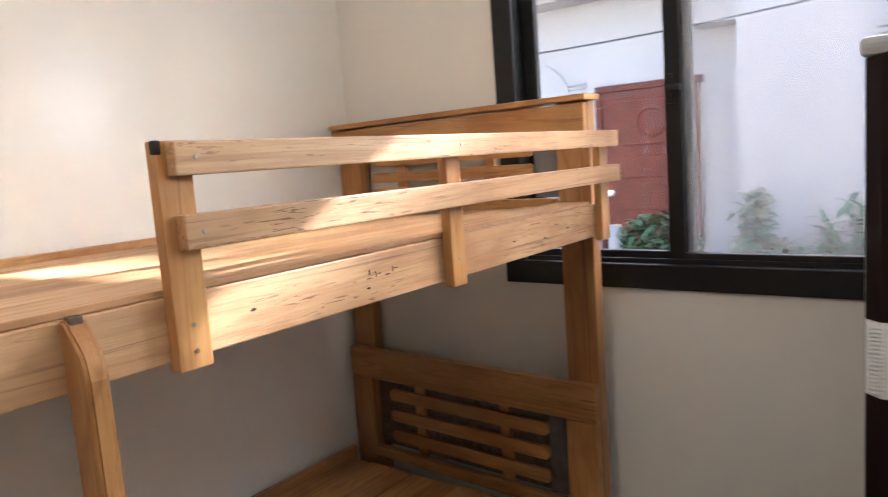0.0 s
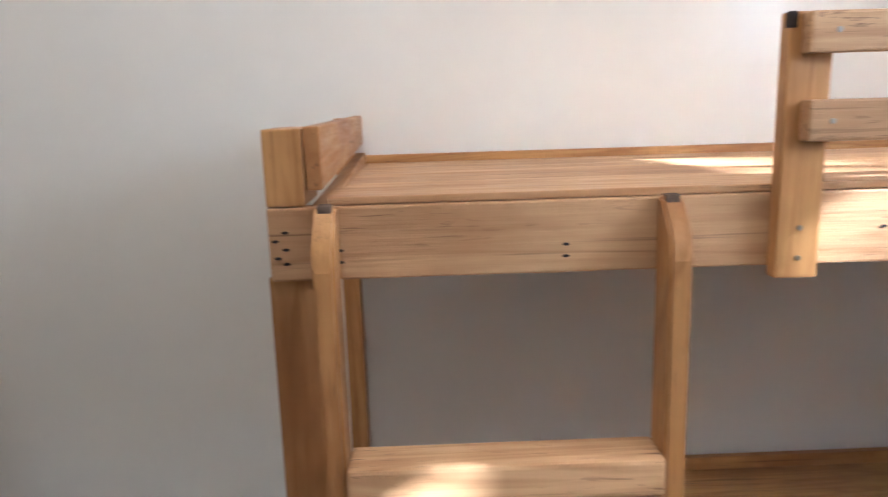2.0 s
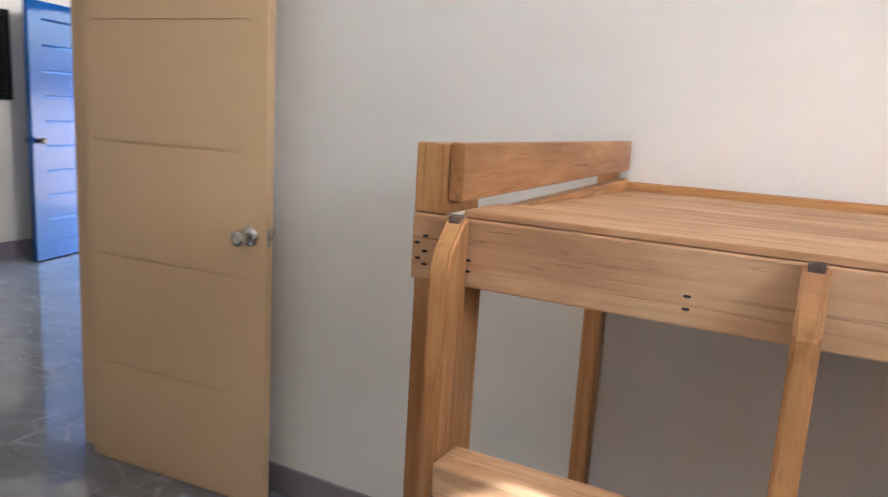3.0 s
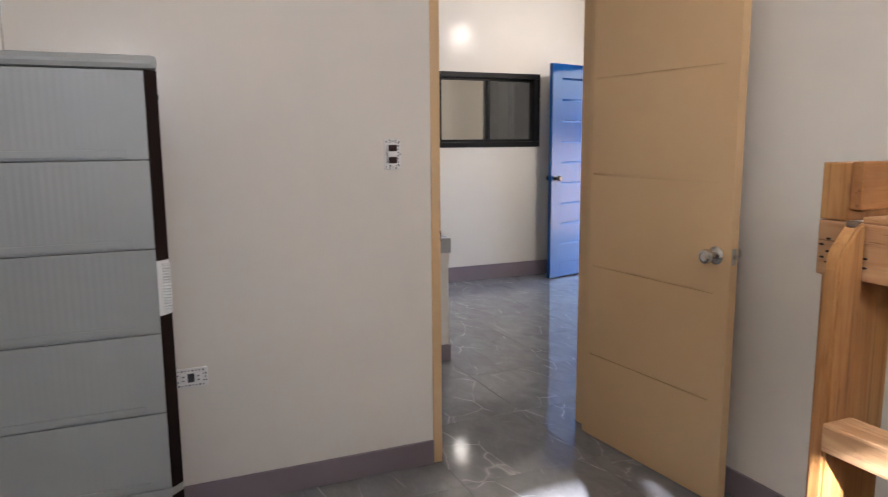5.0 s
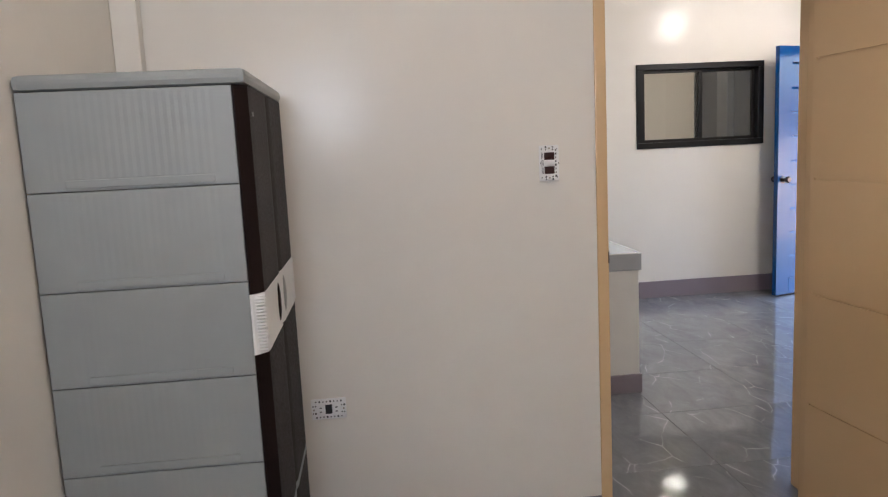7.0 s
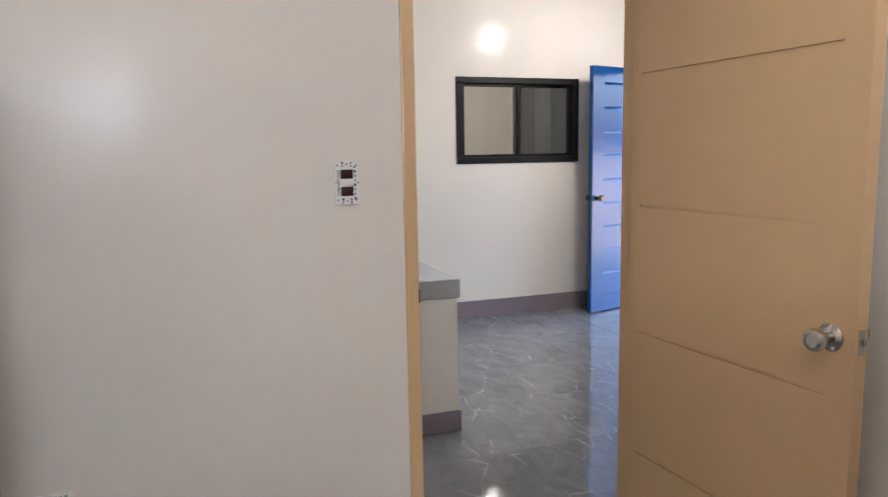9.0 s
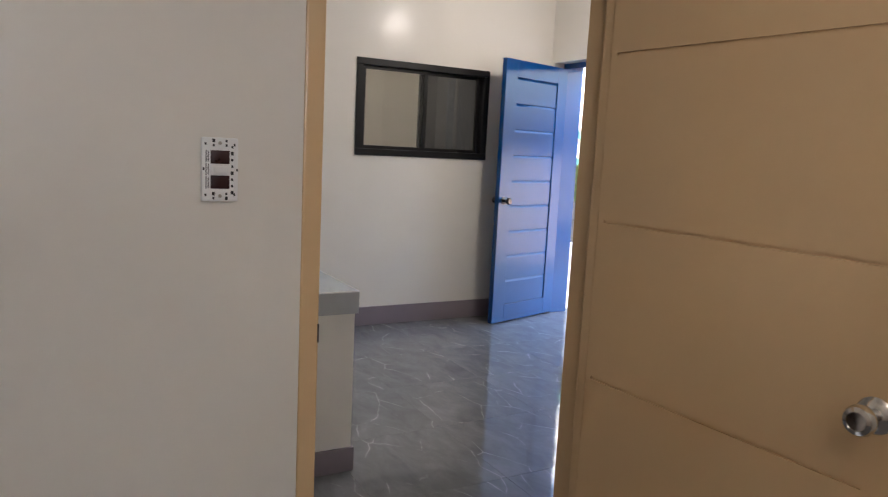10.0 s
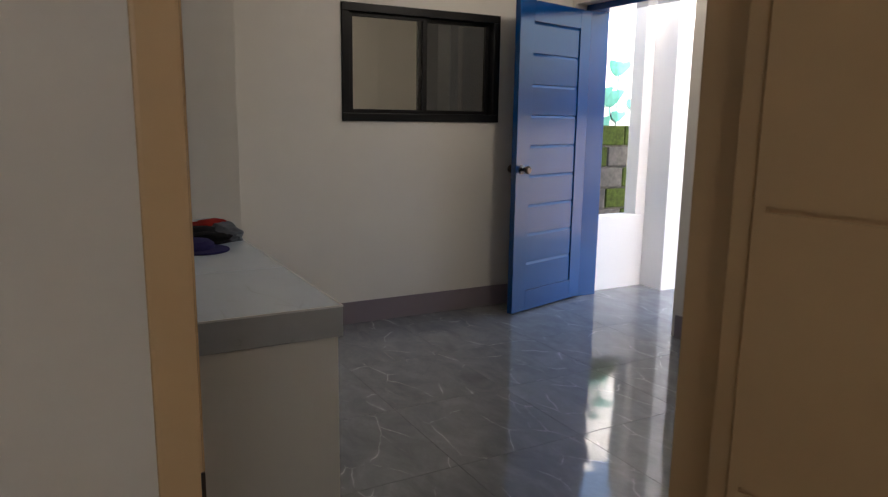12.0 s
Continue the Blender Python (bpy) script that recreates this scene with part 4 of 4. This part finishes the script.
def neighbour_house():
    h = thing("neighbour_house", -1.5, 6.9, -0.12, "white single-storey neighbouring house with a red-brown door", "house")
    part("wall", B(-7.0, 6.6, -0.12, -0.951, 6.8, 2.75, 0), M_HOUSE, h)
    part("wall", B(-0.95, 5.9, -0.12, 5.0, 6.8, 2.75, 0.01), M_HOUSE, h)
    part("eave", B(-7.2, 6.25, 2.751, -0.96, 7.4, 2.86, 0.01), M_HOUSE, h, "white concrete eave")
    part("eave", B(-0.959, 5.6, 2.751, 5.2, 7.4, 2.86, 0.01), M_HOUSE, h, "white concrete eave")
    # roof is out of view; its ridge height is set to cut low sun
    rf = bmesh.new()
    for x in (-7.3, 7.5):
        pts = [(5.75, 2.862), (8.2, 5.37), (10.8, 2.862)]
        ring = [rf.verts.new((x, y, z)) for y, z in pts]
        rf.faces.new(ring)
    rf.verts.ensure_lookup_table()
    v = rf.verts[:]
    for q in range(3):
        rf.faces.new((v[q], v[(q + 1) % 3], v[3 + (q + 1) % 3], v[3 + q]))
    part("roof", rf, M_ROOF, h, "weathered brown sheet roof, unseen, ridge set to cut low sun")
    part("ledge", B(-1.42, 6.30, 2.33, -0.952, 6.599, 2.52, 0.01), M_HOUSE, h)
    d = part("door", B(-2.33, 6.55, -0.05, -1.44, 6.598, 1.90, 0.004), M_REDDOOR, h, "red-brown carved wooden door")
    part("door_frame", B(-2.385, 6.53, -0.05, -2.3305, 6.599, 1.9005, 0.004), M_REDDOOR, d)
    part("door_frame", B(-2.385, 6.53, 1.901, -1.40, 6.599, 1.96, 0.004), M_REDDOOR, d)
    for z0, z1, x0, x1 in ((0.05, 0.42, -2.15, -1.52), (0.50, 0.72, -2.15, -1.52), (0.80, 1.02, -2.15, -1.52), (1.10, 1.30, -2.15, -1.52), (1.40, 1.80, -2.15, -1.52)):
        part("door_panel", B(x0, 6.535, z0, x1, 6.5495, z1, 0.008), M_REDDOOR, d)
    oval = bmesh.new()
    lathe(oval, [(0.15, 0.0), (0.15, 0.010), (0.12, 0.014), (0.115, 0.006), (0.02, 0.006)], pose(-1.86, 6.5345, 1.60, 90, 0, 0), 28)
    part("door_carving", oval, M_REDDOOR, d)
    k = bmesh.new()
    lathe(k, [(0.03, 0), (0.03, 0.01), (0.012, 0.015), (0.03, 0.04), (0.028, 0.06), (0.005, 0.065)], pose(-2.26, 6.5495, 0.965, 90, 0, 0), 16)
    part("knob", k, M_CHROME, d)
    # plaster arch and two ribbed mouldings
    a = bmesh.new()
    prev = None
    for i in range(25):
        an = radians(i * 7.5)
        ring = []
        for r, y in ((0.40, 6.598), (0.40, 6.57), (0.48, 6.57), (0.48, 6.598)):
            ring.append(a.verts.new((-3.12 + r * math.cos(an), y, 1.80 + r * math.sin(an))))
        if prev:
            for q in range(3):
                a.faces.new((prev[q], prev[q + 1], ring[q + 1], ring[q]))
        prev = ring
    part("arch", a, M_HOUSE, h, "white plaster arch moulding")
    for z in (1.93, 1.97, 2.01):
        part("moulding", B(-2.80, 6.575, z, -2.50, 6.5985, z + 0.02, 0.003), M_HOUSE, h)
    for z in (1.98, 2.02, 2.06):
        part("moulding", B(-0.05, 5.875, z, 0.6, 5.8985, z + 0.02, 0.003), M_HOUSE, h)


neighbour_house()
p = bmesh.new()
cyl(p, (-2.14, 6.3, -0.12), (-2.14, 6.3, 0.69), 0.06, 0.06, 16)
solid("garden_post", p, M_HOUSE, "short white round concrete post", "post")


def cable():
    cu = bpy.data.curves.new("cable", "CURVE")
    cu.dimensions, cu.bevel_depth, cu.bevel_resolution = "3D", 0.007, 2
    sp = cu.splines.new("POLY")
    n = 24
    sp.points.add(n)
    a, b = Vector((-5.2, 5.1, 2.33)), Vector((2.6, 5.1, 2.50))
    for i in range(n + 1):
        u = i / n
        q = a.lerp(b, u)
        q.z -= 0.27 * 4 * u * (1 - u)
        sp.points[i].co = (*q, 1)
    cu.materials.append(M_WIRE)
    tagged(new("cable", cu), "thin black cable strung across in front of the white house", "cable")


cable()


def leaf_into(bm, base, direction, length, width, droop):
    d = direction.normalized()
    side = d.cross(Vector((0, 0, 1)))
    side = side.normalized() if side.length > 1e-3 else Vector((1, 0, 0))
    prev = None
    for i in range(4):
        u = i / 3
        c = base + d * (length * u) + Vector((0, 0, -droop * length * u * u))
        wd = width * math.sin(math.pi * min(0.96, 0.12 + 0.86 * u))
        cur = (bm.verts.new(c - side * wd), bm.verts.new(c + side * wd))
        if prev:
            bm.faces.new((prev[0], prev[1], cur[1], cur[0]))
        prev = cur


def shrub(x, y, height, spread, seed, dry=0.0):
    rng = random.Random(seed)
    o = thing("shrub", x, y, -0.12, "green leafy garden shrub by the white wall", "shrub", "shrubs by the wall")
    st, lv, dl = bmesh.new(), bmesh.new(), bmesh.new()
    for k in range(12):
        an, r = rng.uniform(0, 6.28), rng.uniform(0, spread)
        top = Vector((x + r * math.cos(an), y + 0.4 * r * math.sin(an), -0.12 + height * rng.uniform(0.55, 1.0)))
        root = Vector((x + 0.2 * r * math.cos(an), y, -0.12))
        cyl(st, root, top, 0.014, 0.006, 6)
        for j in range(95):
            u = rng.uniform(0.25, 1.02)
            b = root.lerp(top, u)
            q = rng.uniform(0, 6.28)
            d = Vector((math.cos(q), math.sin(q), rng.uniform(-0.1, 0.9)))
            leaf_into(dl if rng.random() < dry else lv, b, d, rng.uniform(0.10, 0.20), rng.uniform(0.016, 0.032), rng.uniform(0.1, 0.6))
    part("stem", st, M_STEM, o)
    part("foliage", lv, M_LEAF, o)
    if dry:
        part("dry_foliage", dl, M_LEAF2, o)


for x, y, hgt, spr, sd, dry in ((-1.50, 5.55, 1.0, 0.26, 3, 0), (-1.20, 5.45, 0.86, 0.34, 5, 0), (-0.78, 5.5, 1.32, 0.15, 8, 0.5), (-0.50, 5.35, 0.92, 0.32, 11, 0.1), (-0.20, 5.4, 1.02, 0.32, 14, 0), (0.10, 5.35, 1.1, 0.30, 17, 0), (0.45, 5.45, 1.0, 0.35, 21, 0), (-0.85, 5.25, 0.76, 0.36, 23, 0), (-0.1, 5.2, 0.8, 0.36, 29, 0)):
    shrub(x, y, hgt, spr, sd, dry)

# porch outside the blue door
solid("porch_floor", B(-6.5, -5.6, -0.12, LW - 0.2795, -3.2, -0.004, 0.004), M_TILE, "polished grey marble-look porch floor", "floor", "structure")
pw_ = thing("porch_wall", -4.3, -5.35, 0, "low white porch wall beside a white pillar", "porch wall", kind="structure")
part("low_wall", B(-4.52, -5.42, -0.02, LW - 0.281, -5.29, 0.585, 0.006), M_PORCH, pw_)
part("pillar", B(-4.86, -5.42, -0.02, -4.521, -5.06, 2.9, 0.006), M_PORCH, pw_, "white square porch pillar")
part("return", B(-4.52, -5.42, 0.586, -4.42, -5.29, 2.9, 0.004), M_PORCH, pw_)


def block_wall():
    o = thing("garden_wall", -5.2, -6.4, -0.12, "mossy grey concrete-block garden wall", "garden wall")
    rng = random.Random(4)
    share = {}
    for r in range(7):
        z0 = -0.12 + r * 0.2
        off = 0.2 if r % 2 else 0.0
        for k in range(9):
            x0 = -7.2 + off + k * 0.4
            mossy = rng.random() < (1.0 if r == 6 else 0.6)
            key = mossy
            if key not in share:
                b = bmesh.new()
                cube(b, 0.008, 0, 0.008, 0.392, 0.15, 0.192, 0.012)
                for v in b.verts:
                    v.co += Vector((1, 1, 1)) * 0.006 * noise.noise(v.co * 22)
                share[key] = mesh_of(b, M_MOSS if mossy else M_BLOCK, "block")
            ob = new("block", share[key])
            ob.parent = o
            ob.matrix_parent_inverse = WORLD[o].inverted()
            ob.matrix_basis = Matrix.Translation((x0, -6.45 + rng.uniform(-0.006, 0.006), z0))
    part("mortar", B(-7.2, -6.43, -0.12, -3.6, -6.32, 1.262, 0), M_BLOCK, o)


block_wall()


def lotus_banner():
    o = thing("printed_banner", -5.3, -6.9, 0.0, "white banner printed with teal lotus leaves behind the block wall", "banner")
    part("sheet", B(-7.6, -6.92, -0.12, -3.6, -6.905, 2.6, 0.002), M_TARP, o)
    part("pole", cyl(bmesh.new(), (-5.06, -6.88, -0.12), (-5.06, -6.88, 1.92), 0.03, 0.03, 12), M_STEM, o, "thin brown wooden pole")
    rng = random.Random(12)
    for x, z, s in ((-5.02, 1.78, 0.16), (-5.62, 1.88, 0.15), (-5.52, 1.58, 0.17), (-5.42, 1.62, 0.12), (-4.95, 1.40, 0.13), (-5.36, 1.30, 0.17), (-5.62, 1.38, 0.10), (-4.72, 1.66, 0.15), (-5.9, 1.5, 0.16)):
        b = bmesh.new()
        n = 20
        ring = []
        lift = 0.0016 * len(o.children)
        for k in range(n):
            an = 2 * math.pi * k / n
            r = s * (1 + 0.12 * math.sin(3 * an + x * 7) + rng.uniform(-0.04, 0.04))
            ring.append((x + r * math.cos(an), z + 0.5 * r * math.sin(an) + 0.2 * s * math.cos(2 * an)))
        f0 = [b.verts.new((q[0], -6.9045 + lift, q[1])) for q in ring]
        f1 = [b.verts.new((q[0], -6.9030 + lift, q[1])) for q in ring]
        b.faces.new(f0)
        b.faces.new(f1[::-1])
        for k in range(n):
            b.faces.new((f0[k], f0[(k + 1) % n], f1[(k + 1) % n], f1[k]))
        part("printed_leaf", b, M_LOTUS, o, "teal printed lotus leaf")
        part("printed_stem", B(x - 0.007, -6.9045, 1.0, x + 0.007, -6.9025, z - 0.3 * s, 0), M_LOTUS, o)


lotus_banner()

# ---------------------------------------------------------------- floor tiles
floor = solid("floor", B(LW - 0.279, -7.3, -0.12, XE + 0.1, YN + 0.1, -0.0045, 0), M_GROUT, "polished dark grey marble-look floor tiles with pale veins", "floor", "structure")
tile_mesh = {}


def tile_piece(w, d):
    key = (round(w, 3), round(d, 3))
    if key not in tile_mesh:
        tile_mesh[key] = mesh_of(B(0.0006, 0.0006, -0.0042, w - 0.0006, d - 0.0006, 0.0, 0.0010), M_TILE, "tile")
        for face in tile_mesh[key].polygons:
            face.use_smooth = False
    return tile_mesh[key]


TX, TY, TS = 0.142, -2.087, 0.599
for i in range(-8, 4):
    for j in range(-9, 9):
        x0, y0 = TX + i * TS, TY + j * TS
        x1, y1 = x0 + TS, y0 + TS
        in_living = y0 < YS - WT
        lo_x, hi_x = (LW - 0.278 if in_living else XW - 0.001), XE
        cx0, cx1 = max(x0, lo_x), min(x1, hi_x)
        cy0, cy1 = max(y0, LS), min(y1, YN)
        if cx1 - cx0 < 0.01 or cy1 - cy0 < 0.01:
            continue
        ob = new("tile", tile_piece(cx1 - cx0, cy1 - cy0))
        ob.parent = floor
        ob.matrix_basis = Matrix.Translation((cx0, cy0, 0))
